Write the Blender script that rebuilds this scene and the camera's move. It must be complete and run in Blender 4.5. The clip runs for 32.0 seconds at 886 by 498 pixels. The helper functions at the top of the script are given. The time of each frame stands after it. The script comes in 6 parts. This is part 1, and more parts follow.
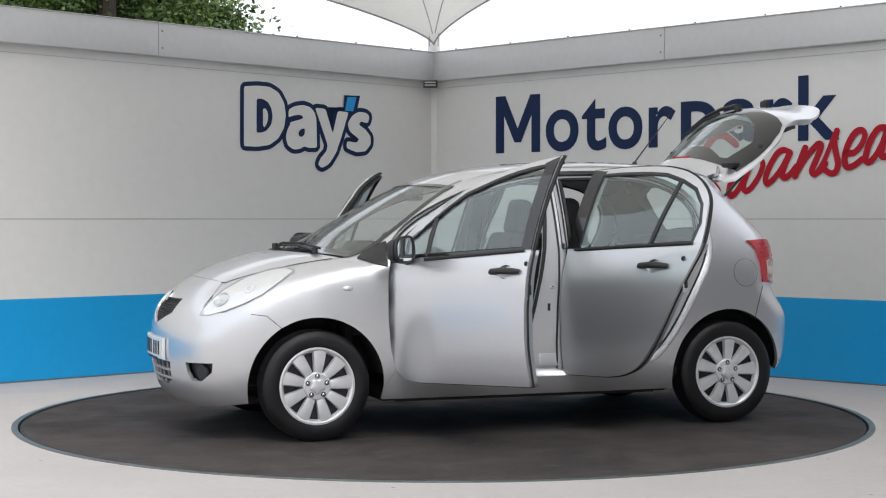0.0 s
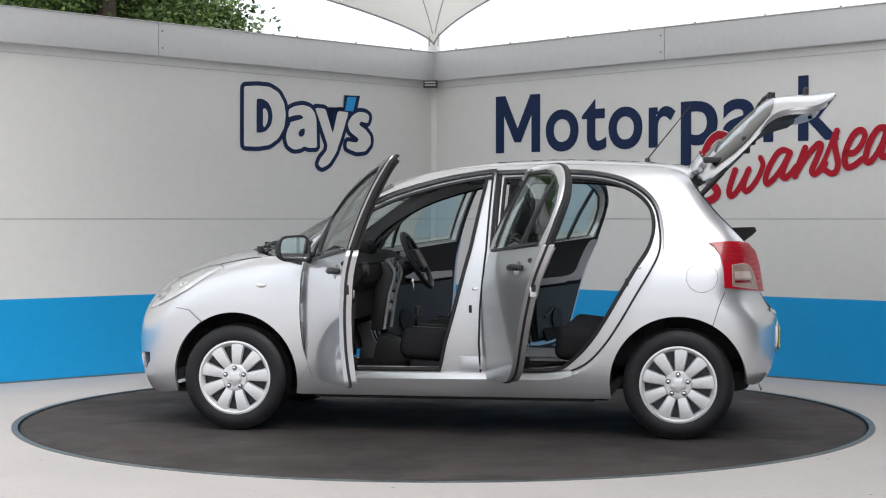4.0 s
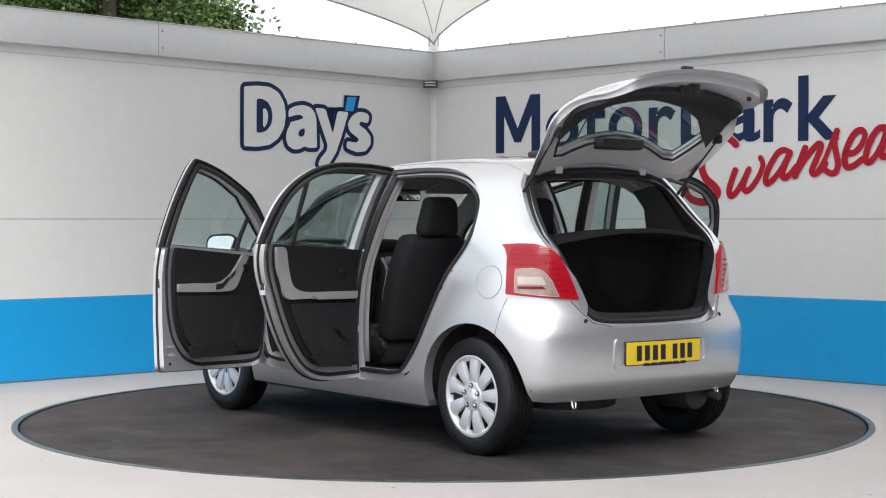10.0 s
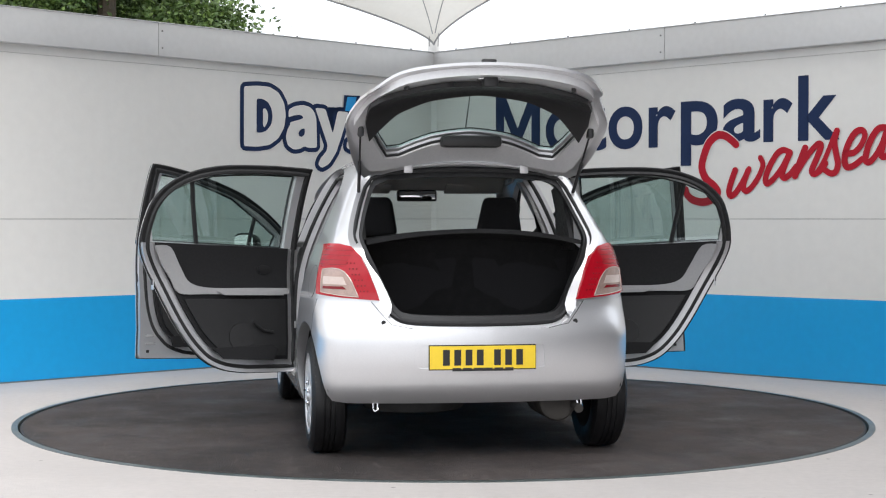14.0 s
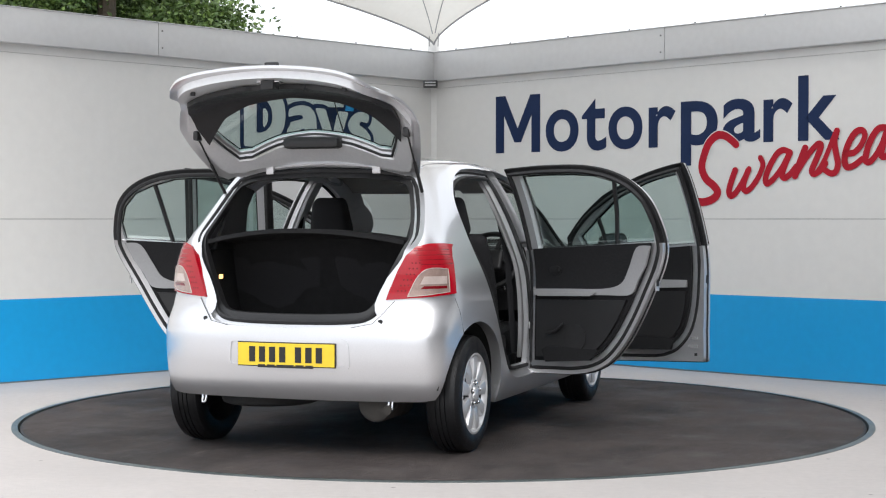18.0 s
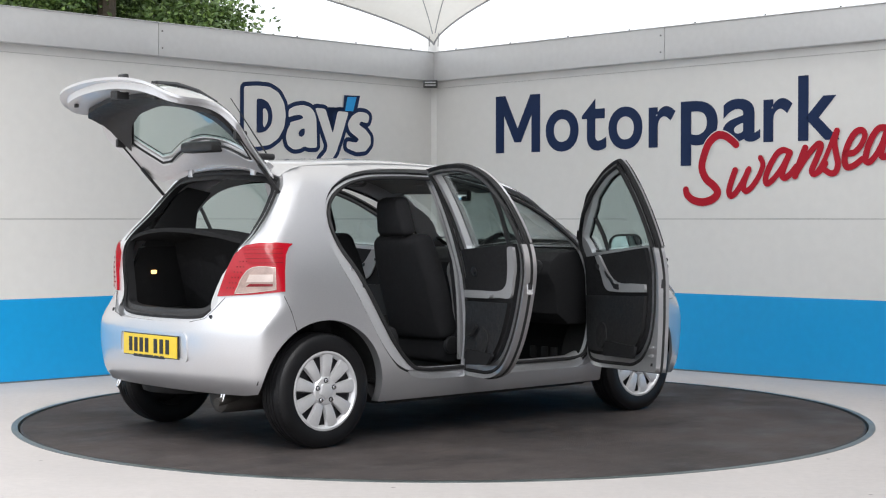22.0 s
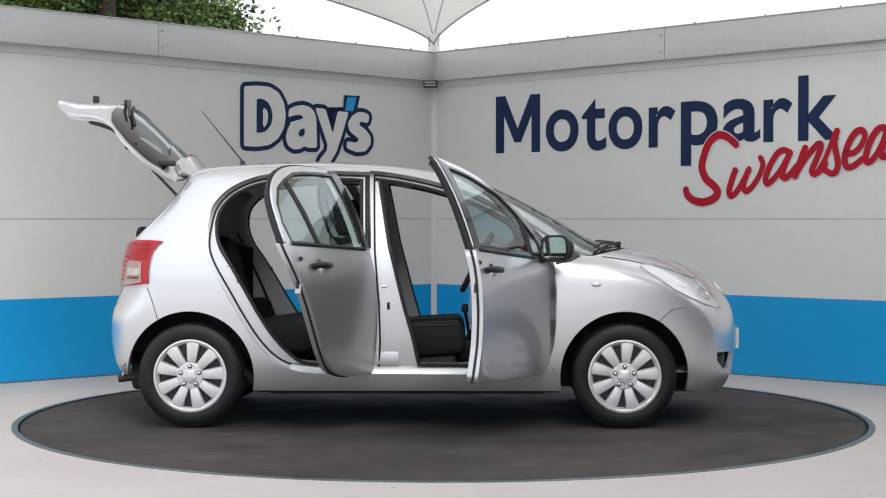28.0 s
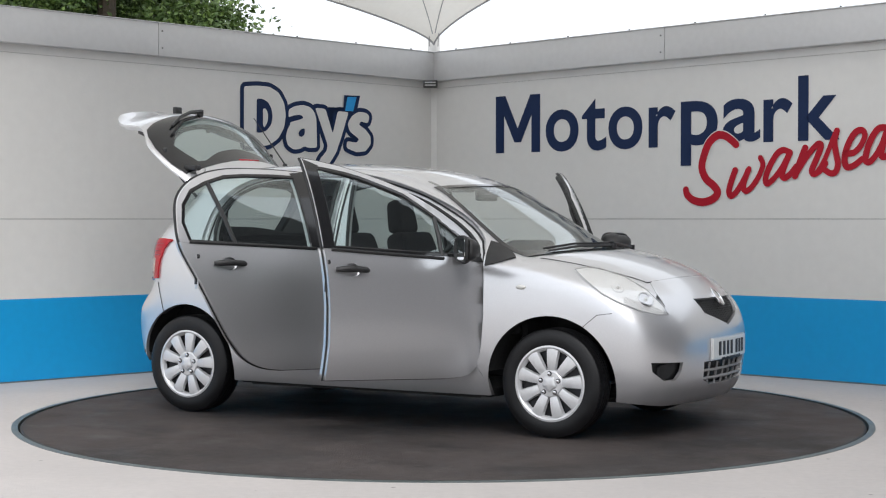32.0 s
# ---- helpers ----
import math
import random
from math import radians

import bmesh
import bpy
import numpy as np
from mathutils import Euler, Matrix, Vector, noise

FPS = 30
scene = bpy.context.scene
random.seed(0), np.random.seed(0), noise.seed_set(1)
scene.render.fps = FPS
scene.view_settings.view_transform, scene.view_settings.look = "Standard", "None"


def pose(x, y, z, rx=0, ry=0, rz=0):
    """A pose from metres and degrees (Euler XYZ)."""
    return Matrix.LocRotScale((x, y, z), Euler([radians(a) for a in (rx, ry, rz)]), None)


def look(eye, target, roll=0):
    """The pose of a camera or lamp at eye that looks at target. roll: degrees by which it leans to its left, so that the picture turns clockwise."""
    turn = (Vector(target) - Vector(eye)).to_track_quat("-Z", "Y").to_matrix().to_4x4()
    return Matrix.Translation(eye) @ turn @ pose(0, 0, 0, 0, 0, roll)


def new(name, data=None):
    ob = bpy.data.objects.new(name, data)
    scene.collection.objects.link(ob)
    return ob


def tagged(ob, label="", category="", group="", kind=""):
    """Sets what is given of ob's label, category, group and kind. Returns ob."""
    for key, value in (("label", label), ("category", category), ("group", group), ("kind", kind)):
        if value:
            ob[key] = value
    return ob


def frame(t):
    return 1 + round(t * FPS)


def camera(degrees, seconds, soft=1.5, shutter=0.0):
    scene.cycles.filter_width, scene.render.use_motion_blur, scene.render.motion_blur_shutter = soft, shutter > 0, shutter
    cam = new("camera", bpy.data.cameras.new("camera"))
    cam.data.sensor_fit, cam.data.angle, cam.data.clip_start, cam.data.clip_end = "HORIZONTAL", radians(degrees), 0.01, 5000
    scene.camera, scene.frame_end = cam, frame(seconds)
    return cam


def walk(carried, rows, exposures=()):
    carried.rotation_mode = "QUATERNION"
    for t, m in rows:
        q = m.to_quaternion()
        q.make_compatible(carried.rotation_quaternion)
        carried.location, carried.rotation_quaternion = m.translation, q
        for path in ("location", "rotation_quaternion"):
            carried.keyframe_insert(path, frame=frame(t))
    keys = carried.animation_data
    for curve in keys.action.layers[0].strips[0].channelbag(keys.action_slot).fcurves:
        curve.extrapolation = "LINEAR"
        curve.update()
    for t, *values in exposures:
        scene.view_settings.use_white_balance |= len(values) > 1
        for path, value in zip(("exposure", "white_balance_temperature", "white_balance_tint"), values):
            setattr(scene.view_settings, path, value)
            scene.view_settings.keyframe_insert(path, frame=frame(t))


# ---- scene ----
cam = camera(30.804, 32.0, soft=1.15)
EYE_H = 1.1885
walk(cam, [(0.0, pose(0, 0, EYE_H, 88.919, 0, 0)), (32.0, pose(0, 0, EYE_H, 88.919, 0, 0))],
     exposures=[(0.0, 0.22), (3.0, 0.26), (6.0, 0.42), (9.0, 0.50), (14.0, 0.53), (19.0, 0.54), (23.0, 0.56), (25.5, 0.53), (28.0, 0.28), (32.0, 0.26)])

# ---- light: bright overcast sky, a weak wide sun behind the clouds ----
world = bpy.data.worlds.new("sky")
scene.world = world
world.use_nodes = True
wn = world.node_tree
wn.nodes.clear()
w_out = wn.nodes.new("ShaderNodeOutputWorld")
w_bg = wn.nodes.new("ShaderNodeBackground")
w_sky = wn.nodes.new("ShaderNodeTexSky")
w_sky.sky_type = "NISHITA"
w_sky.sun_disc = False
w_sky.sun_elevation = radians(58)
w_sky.sun_rotation = radians(156)
w_sky.dust_density = 4.0
w_sky.air_density = 1.0
w_mix = wn.nodes.new("ShaderNodeMix")
w_mix.data_type = "RGBA"
w_noise = wn.nodes.new("ShaderNodeTexNoise")
w_noise.inputs["Scale"].default_value = 2.2
w_noise.inputs["Detail"].default_value = 5
w_ramp = wn.nodes.new("ShaderNodeValToRGB")
w_ramp.color_ramp.elements[0].position = 0.3
w_ramp.color_ramp.elements[0].color = (6.9, 7.25, 7.75, 1)
w_ramp.color_ramp.elements[1].position = 0.7
w_ramp.color_ramp.elements[1].color = (8.4, 8.7, 9.1, 1)
wn.links.new(w_noise.outputs["Fac"], w_ramp.inputs["Fac"])
w_mix.inputs[0].default_value = 0.88
wn.links.new(w_sky.outputs["Color"], w_mix.inputs[6])
wn.links.new(w_ramp.outputs["Color"], w_mix.inputs[7])
wn.links.new(w_mix.outputs[2], w_bg.inputs["Color"])
w_bg.inputs["Strength"].default_value = 0.15
wn.links.new(w_bg.outputs[0], w_out.inputs[0])

sun_data = bpy.data.lights.new("sun", "SUN")
sun_data.energy = 1.35
sun_data.angle = radians(32)
sun_data.color = (1.0, 0.985, 0.98)
sun = new("sun", sun_data)
sun.matrix_world = look((6.0, -3.8, 12.0), (0, 9.7, 0))


# ---- materials ----
def material(name, color, rough=0.5, metal=0.0, coat=0.0, noise_scale=0.0, amount=0.0, bump=0.0, bump_scale=0.0, spec=0.5, coat_rough=0.05):
    m = bpy.data.materials.new(name)
    m.use_nodes = True
    nt = m.node_tree
    b = nt.nodes["Principled BSDF"]
    b.inputs["Base Color"].default_value = (*color, 1)
    b.inputs["Roughness"].default_value = rough
    b.inputs["Metallic"].default_value = metal
    b.inputs["Coat Weight"].default_value = coat
    b.inputs["Coat Roughness"].default_value = coat_rough
    b.inputs["Specular IOR Level"].default_value = spec
    tc = nt.nodes.new("ShaderNodeTexCoord")
    if amount > 0:
        n1 = nt.nodes.new("ShaderNodeTexNoise")
        n1.inputs["Scale"].default_value = noise_scale
        n1.inputs["Detail"].default_value = 6
        n2 = nt.nodes.new("ShaderNodeTexNoise")
        n2.inputs["Scale"].default_value = noise_scale * 14
        n2.inputs["Detail"].default_value = 3
        nt.links.new(tc.outputs["Object"], n1.inputs["Vector"])
        nt.links.new(tc.outputs["Object"], n2.inputs["Vector"])
        add = nt.nodes.new("ShaderNodeMath")
        nt.links.new(n1.outputs["Fac"], add.inputs[0])
        nt.links.new(n2.outputs["Fac"], add.inputs[1])
        rng = nt.nodes.new("ShaderNodeMapRange")
        rng.inputs["From Min"].default_value = 0.6
        rng.inputs["From Max"].default_value = 1.4
        rng.inputs["To Min"].default_value = 1 - amount
        rng.inputs["To Max"].default_value = 1 + amount
        nt.links.new(add.outputs[0], rng.inputs["Value"])
        mul = nt.nodes.new("ShaderNodeVectorMath")
        mul.operation = "SCALE"
        mul.inputs[0].default_value = color
        nt.links.new(rng.outputs["Result"], mul.inputs["Scale"])
        nt.links.new(mul.outputs["Vector"], b.inputs["Base Color"])
        rr = nt.nodes.new("ShaderNodeMapRange")
        rr.inputs["From Min"].default_value = 0.3
        rr.inputs["From Max"].default_value = 0.7
        rr.inputs["To Min"].default_value = max(0.02, rough * (1 - amount * 0.8))
        rr.inputs["To Max"].default_value = min(1, rough * (1 + amount * 0.8))
        nt.links.new(n1.outputs["Fac"], rr.inputs["Value"])
        nt.links.new(rr.outputs["Result"], b.inputs["Roughness"])
    if bump > 0:
        nb = nt.nodes.new("ShaderNodeTexNoise")
        nb.inputs["Scale"].default_value = bump_scale
        nb.inputs["Detail"].default_value = 4
        nt.links.new(tc.outputs["Object"], nb.inputs["Vector"])
        bp = nt.nodes.new("ShaderNodeBump")
        bp.inputs["Strength"].default_value = bump
        bp.inputs["Distance"].default_value = 0.01
        nt.links.new(nb.outputs["Fac"], bp.inputs["Height"])
        nt.links.new(bp.outputs["Normal"], b.inputs["Normal"])
    return m


def glass(name, tint, rough=0.0):
    # thin car glass: clear pass-through with the gloss of a pane
    m = bpy.data.materials.new(name)
    m.use_nodes = True
    nt = m.node_tree
    nt.nodes.clear()
    out = nt.nodes.new("ShaderNodeOutputMaterial")
    tr = nt.nodes.new("ShaderNodeBsdfTransparent")
    tr.inputs["Color"].default_value = (*tint, 1)
    gl = nt.nodes.new("ShaderNodeBsdfGlossy")
    gl.inputs["Roughness"].default_value = rough
    lw = nt.nodes.new("ShaderNodeLayerWeight")
    pw = nt.nodes.new("ShaderNodeMath")
    pw.operation = "POWER"
    pw.inputs[1].default_value = 5.0
    nt.links.new(lw.outputs["Facing"], pw.inputs[0])
    fr = nt.nodes.new("ShaderNodeMapRange")
    fr.inputs["To Min"].default_value = 0.12
    fr.inputs["To Max"].default_value = 0.95
    nt.links.new(pw.outputs[0], fr.inputs["Value"])
    mx = nt.nodes.new("ShaderNodeMixShader")
    nt.links.new(fr.outputs[0], mx.inputs[0])
    nt.links.new(tr.outputs[0], mx.inputs[1])
    nt.links.new(gl.outputs[0], mx.inputs[2])
    nt.links.new(mx.outputs[0], out.inputs[0])
    return m


M_PAINT = material("silver_paint", (0.69, 0.69, 0.705), 0.34, 0.80, 1.0, 180, 0.06, 0.0, 0, coat_rough=0.025)
M_JAMB = material("jamb_paint", (0.68, 0.685, 0.70), 0.34, 0.50, 0.5, 120, 0.06)
M_BLACK = material("black_plastic", (0.018, 0.018, 0.019), 0.45, 0, 0, 60, 0.25, 0.15, 400)
M_GLOSSBLACK = material("gloss_black", (0.012, 0.012, 0.013), 0.12, 0, 0.5, 40, 0.1)
M_RUBBER = material("rubber", (0.016, 0.016, 0.017), 0.62, 0, 0, 30, 0.25, 0.1, 300)
M_TYRE = material("tyre_rubber", (0.009, 0.009, 0.010), 0.40, 0, 0, 14, 0.35, 0.2, 200, spec=0.35)
M_RIM = material("wheel_cover_silver", (0.72, 0.72, 0.73), 0.30, 0.40, 0.4, 60, 0.06)
M_STEEL = material("steel_rim_dark", (0.05, 0.05, 0.055), 0.5, 0.6, 0, 30, 0.3)
M_TRIM = material("door_trim_black", (0.016, 0.016, 0.0172), 0.8, 0, 0, 90, 0.2, 0.25, 500, spec=0.25)
M_GREYTRIM = material("grey_trim", (0.33, 0.33, 0.335), 0.55, 0, 0, 80, 0.08, 0.1, 500)
M_FABRIC = material("seat_fabric", (0.024, 0.024, 0.026), 0.95, 0, 0, 35, 0.35, 0.5, 700, spec=0.2)
M_CARPET = material("carpet", (0.024, 0.024, 0.025), 1.0, 0, 0, 25, 0.4, 0.8, 500, spec=0.1)
M_HEADLINER = material("headliner", (0.30, 0.30, 0.29), 0.95, 0, 0, 40, 0.1, 0.2, 500, spec=0.1)
M_UNDER = material("underbody", (0.02, 0.02, 0.02), 0.8, 0.1, 0, 8, 0.4, 0.3, 40)
M_EXHAUST = material("exhaust_metal", (0.06, 0.055, 0.05), 0.65, 0.5, 0, 12, 0.35)
M_CHROME = material("chrome", (0.75, 0.75, 0.76), 0.08, 1.0, 0, 40, 0.05)
M_MIRROR = material("mirror_glass", (0.9, 0.92, 0.93), 0.01, 1.0)
M_RED = material("red_lens", (0.40, 0.002, 0.012), 0.12, 0, 0.6, 60, 0.12, 0.12, 160, spec=0.3, coat_rough=0.02)
M_REDDARK = material("deep_red_lens", (0.17, 0.001, 0.006), 0.2, 0, 0.8, 60, 0.15, 0.2, 120, spec=0.3, coat_rough=0.02)
M_CLEARLENS = material("smoked_lens", (0.42, 0.30, 0.26), 0.16, 0.35, 0.8, 24, 0.30, 0.15, 90, coat_rough=0.02)
M_REFLECTOR = material("lamp_reflector", (0.93, 0.93, 0.92), 0.38, 0.45, 0, 20, 0.08)
M_PALELENS = material("pale_lens", (0.66, 0.55, 0.50), 0.2, 0.3, 0.6, 24, 0.15)
M_AMBER = material("indicator_clear", (0.75, 0.74, 0.7), 0.15, 0.3, 0.6)
M_LIT = material("lit_lamp", (0.9, 0.6, 0.25), 0.3)
M_LIT.node_tree.nodes["Principled BSDF"].inputs["Emission Color"].default_value = (1.0, 0.55, 0.18, 1)
M_LIT.node_tree.nodes["Principled BSDF"].inputs["Emission Strength"].default_value = 2.0
M_YELLOW = material("yellow_plate", (0.85, 0.60, 0.03), 0.35, 0, 0.2, 30, 0.06)
M_WHITEPLATE = material("white_plate", (0.78, 0.78, 0.76), 0.35, 0, 0.2, 30, 0.05)
M_INK = material("plate_ink", (0.015, 0.015, 0.016), 0.5)
M_BLUE = material("blue_paint", (0.0, 0.32, 0.68), 0.5, 0, 0.1, 1.2, 0.05, 0.05, 60)
M_WHITE = material("white_panel", (0.70, 0.69, 0.665), 0.42, 0, 0.1, 0.9, 0.035, 0.06, 30)
M_FASCIA = material("fascia_metal", (0.60, 0.60, 0.60), 0.42, 0.1, 0, 1.4, 0.05, 0.05, 25)
M_NAVY = material("navy_vinyl", (0.009, 0.023, 0.075), 0.55, 0, 0, 5, 0.12, spec=0.2)
M_REDVINYL = material("red_vinyl", (0.40, 0.008, 0.022), 0.55, 0, 0, 5, 0.1, spec=0.2)
M_LOGOBLUE = material("light_blue_vinyl", (0.01, 0.30, 0.68), 0.35, 0, 0, 5, 0.08)
M_JOINT = material("panel_joint", (0.30, 0.30, 0.29), 0.7, 0, 0, 10, 0.2)
M_RING = material("galvanised_ring", (0.17, 0.20, 0.20), 0.4, 0.7, 0, 6, 0.3, 0.1, 50)
M_LEAF = material("foliage", (0.055, 0.10, 0.022), 0.55, 0, 0, 3, 0.45)
M_LEAF2 = material("foliage_light", (0.10, 0.16, 0.035), 0.5, 0, 0, 3, 0.4)
M_BARK = material("bark", (0.09, 0.07, 0.05), 0.9, 0, 0, 6, 0.4, 0.6, 30)
M_SHADEWALL = material("shade_wall", (0.075, 0.075, 0.08), 0.7, 0, 0, 1.0, 0.15, 0.2, 20)
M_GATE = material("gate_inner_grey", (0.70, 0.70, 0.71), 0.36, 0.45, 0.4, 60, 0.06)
M_SEAL = material("gasket", (0.05, 0.05, 0.05), 0.6)
M_GLASS = glass("tinted_glass", (0.83, 0.905, 0.89))
M_SCREEN = glass("windscreen_glass", (0.90, 0.94, 0.93))
M_LENS = glass("clear_lens", (0.985, 0.985, 0.985))


def membrane():
    m = material("canopy_membrane", (0.80, 0.78, 0.73), 0.6, 0, 0, 1.5, 0.05, 0.08, 40)
    nt = m.node_tree
    b = nt.nodes["Principled BSDF"]
    out = nt.nodes["Material Output"]
    tl = nt.nodes.new("ShaderNodeBsdfTranslucent")
    tl.inputs["Color"].default_value = (0.85, 0.82, 0.76, 1)
    mx = nt.nodes.new("ShaderNodeMixShader")
    mx.inputs[0].default_value = 0.45
    nt.links.new(b.outputs[0], mx.inputs[1])
    nt.links.new(tl.outputs[0], mx.inputs[2])
    nt.links.new(mx.outputs[0], out.inputs["Surface"])
    return m


M_CANOPY = membrane()


def speckled(name, base, dark, stain, rough, scale):
    # cast ground: fine grain, soft stains and scattered dark specks
    m = material(name, base, rough, 0, 0, scale, 0.08, 0.25, scale * 60)
    nt = m.node_tree
    b = nt.nodes["Principled BSDF"]
    src = b.inputs["Base Color"].links[0].from_socket
    tc = nt.nodes.new("ShaderNodeTexCoord")
    vo = nt.nodes.new("ShaderNodeTexVoronoi")
    vo.inputs["Scale"].default_value = 4.0
    nt.links.new(tc.outputs["Object"], vo.inputs["Vector"])
    r1 = nt.nodes.new("ShaderNodeValToRGB")
    r1.color_ramp.elements[0].position = 0.03
    r1.color_ramp.elements[0].color = (1, 1, 1, 1)
    r1.color_ramp.elements[1].position = 0.055
    r1.color_ramp.elements[1].color = (0, 0, 0, 1)
    nt.links.new(vo.outputs["Distance"], r1.inputs["Fac"])
    mx = nt.nodes.new("ShaderNodeMix")
    mx.data_type = "RGBA"
    nt.links.new(r1.outputs["Color"], mx.inputs[0])
    nt.links.new(src, mx.inputs[6])
    mx.inputs[7].default_value = (*dark, 1)
    n = nt.nodes.new("ShaderNodeTexNoise")
    n.inputs["Scale"].default_value = 0.8
    n.inputs["Detail"].default_value = 8
    n.inputs["Distortion"].default_value = 0.6
    nt.links.new(tc.outputs["Object"], n.inputs["Vector"])
    r2 = nt.nodes.new("ShaderNodeValToRGB")
    r2.color_ramp.elements[0].position = 0.5
    r2.color_ramp.elements[0].color = (0, 0, 0, 1)
    r2.color_ramp.elements[1].position = 0.75
    r2.color_ramp.elements[1].color = (0.5, 0.5, 0.5, 1)
    nt.links.new(n.outputs["Fac"], r2.inputs["Fac"])
    mx2 = nt.nodes.new("ShaderNodeMix")
    mx2.data_type = "RGBA"
    nt.links.new(r2.outputs["Color"], mx2.inputs[0])
    nt.links.new(mx.outputs[2], mx2.inputs[6])
    mx2.inputs[7].default_value = (*stain, 1)
    nt.links.new(mx2.outputs[2], b.inputs["Base Color"])
    return m


M_GROUND = speckled("pale_concrete", (0.53, 0.49, 0.465), (0.22, 0.2, 0.18), (0.44, 0.415, 0.40), 0.7, 1.6)


def disc_material():
    # dark turntable deck: brown-black coat, dusty patches, streaks and a few tyre scuffs
    m = material("turntable_deck", (0.060, 0.050, 0.047), 0.80, 0, 0, 2.6, 0.4, 0.45, 120, spec=0.25)
    nt = m.node_tree
    b = nt.nodes["Principled BSDF"]
    src = b.inputs["Base Color"].links[0].from_socket
    tc = nt.nodes.new("ShaderNodeTexCoord")
    layers = (((0.8, 1.9, 1), 0.5, 1.3, 0.44, 0.68, 0.6, (0.100, 0.082, 0.074), 1.2),
              ((1.6, 0.7, 1), 1.15, 2.0, 0.48, 0.68, 0.5, (0.092, 0.080, 0.076), 1.0),
              ((0.7, 0.9, 1), 0.2, 1.1, 0.44, 0.62, 0.8, (0.030, 0.027, 0.026), 0.8),
              ((1.2, 5.5, 1), 2.3, 2.2, 0.56, 0.72, 0.45, (0.160, 0.138, 0.126), 2.6),
              ((1.0, 1.0, 1), 0.4, 9.0, 0.56, 0.70, 0.30, (0.120, 0.100, 0.090), 0.6),
              ((0.5, 4.0, 1), 1.7, 3.4, 0.57, 0.70, 0.40, (0.105, 0.080, 0.068), 1.4),
              ((5.0, 1.1, 1), 0.9, 1.6, 0.60, 0.74, 0.35, (0.140, 0.122, 0.112), 2.2))
    for sc, rot, freq, lo, hi, amt, col, dist in layers:
        mp = nt.nodes.new("ShaderNodeMapping")
        mp.inputs["Scale"].default_value = sc
        mp.inputs["Rotation"].default_value = (0, 0, rot)
        nt.links.new(tc.outputs["Object"], mp.inputs["Vector"])
        n = nt.nodes.new("ShaderNodeTexNoise")
        n.inputs["Scale"].default_value = freq
        n.inputs["Detail"].default_value = 10
        n.inputs["Roughness"].default_value = 0.68
        n.inputs["Distortion"].default_value = dist
        nt.links.new(mp.outputs["Vector"], n.inputs["Vector"])
        r = nt.nodes.new("ShaderNodeValToRGB")
        r.color_ramp.elements[0].position = lo
        r.color_ramp.elements[0].color = (0, 0, 0, 1)
        r.color_ramp.elements[1].position = hi
        r.color_ramp.elements[1].color = (amt, amt, amt, 1)
        nt.links.new(n.outputs["Fac"], r.inputs["Fac"])
        mx = nt.nodes.new("ShaderNodeMix")
        mx.data_type = "RGBA"
        nt.links.new(r.outputs["Color"], mx.inputs[0])
        nt.links.new(src, mx.inputs[6])
        mx.inputs[7].default_value = (*col, 1)
        src = mx.outputs[2]
    nt.links.new(src, b.inputs["Base Color"])
    return m


M_DECK = disc_material()


# ---- mesh helpers ----
def link_mesh(name, me, mat, parent=None, label=""):
    ob = new(name, me)
    if mat is not None and not me.materials:
        me.materials.append(mat)
    if parent is not None:
        ob.parent = parent
    if label:
        ob["label"] = label
    return ob


def part(name, bm, mat, parent=None, label="", smooth=35):
    me = bpy.data.meshes.new(name)
    bm.to_mesh(me)
    bm.free()
    if smooth:
        me.shade_smooth()
        me.set_sharp_from_angle(angle=radians(smooth))
    return link_mesh(name, me, mat, parent, label)


def thing(name, label, category, m=None, kind="", group=""):
    ob = new(name)
    ob.empty_display_size = 0.1
    if m is not None:
        ob.matrix_basis = m
    return tagged(ob, label, category, group, kind)


def box(size, at=(0, 0, 0), bevel=0.0, seg=2, bm=None, m=None):
    own = bmesh.new()
    bmesh.ops.create_cube(own, size=1)
    bmesh.ops.scale(own, vec=size, verts=own.verts)
    if bevel > 0:
        bmesh.ops.bevel(own, geom=list(own.edges), offset=bevel, segments=seg, profile=0.5, affect="EDGES")
    if m is not None:
        bmesh.ops.transform(own, matrix=m, verts=own.verts)
    bmesh.ops.translate(own, vec=at, verts=own.verts)
    if bm is None:
        return own
    return merge(bm, own)


def merge(bm, other):
    me = bpy.data.meshes.new("tmp")
    other.to_mesh(me)
    other.free()
    bm.from_mesh(me)
    bpy.data.meshes.remove(me)
    return bm


def cyl(r, h, at=(0, 0, 0), axis="z", seg=24, r2=None, bevel=0.0):
    bm = bmesh.new()
    bmesh.ops.create_cone(bm, cap_ends=True, segments=seg, radius1=r, radius2=r if r2 is None else r2, depth=h)
    if bevel > 0:
        es = [e for e in bm.edges if len(e.link_faces) == 2 and e.calc_face_angle(0) > 1.0]
        bmesh.ops.bevel(bm, geom=es, offset=bevel, segments=2, profile=0.5, affect="EDGES")
    if axis == "y":
        bmesh.ops.rotate(bm, matrix=Matrix.Rotation(radians(-90), 3, "X"), verts=bm.verts)
    elif axis == "x":
        bmesh.ops.rotate(bm, matrix=Matrix.Rotation(radians(90), 3, "Y"), verts=bm.verts)
    bmesh.ops.translate(bm, vec=at, verts=bm.verts)
    return bm


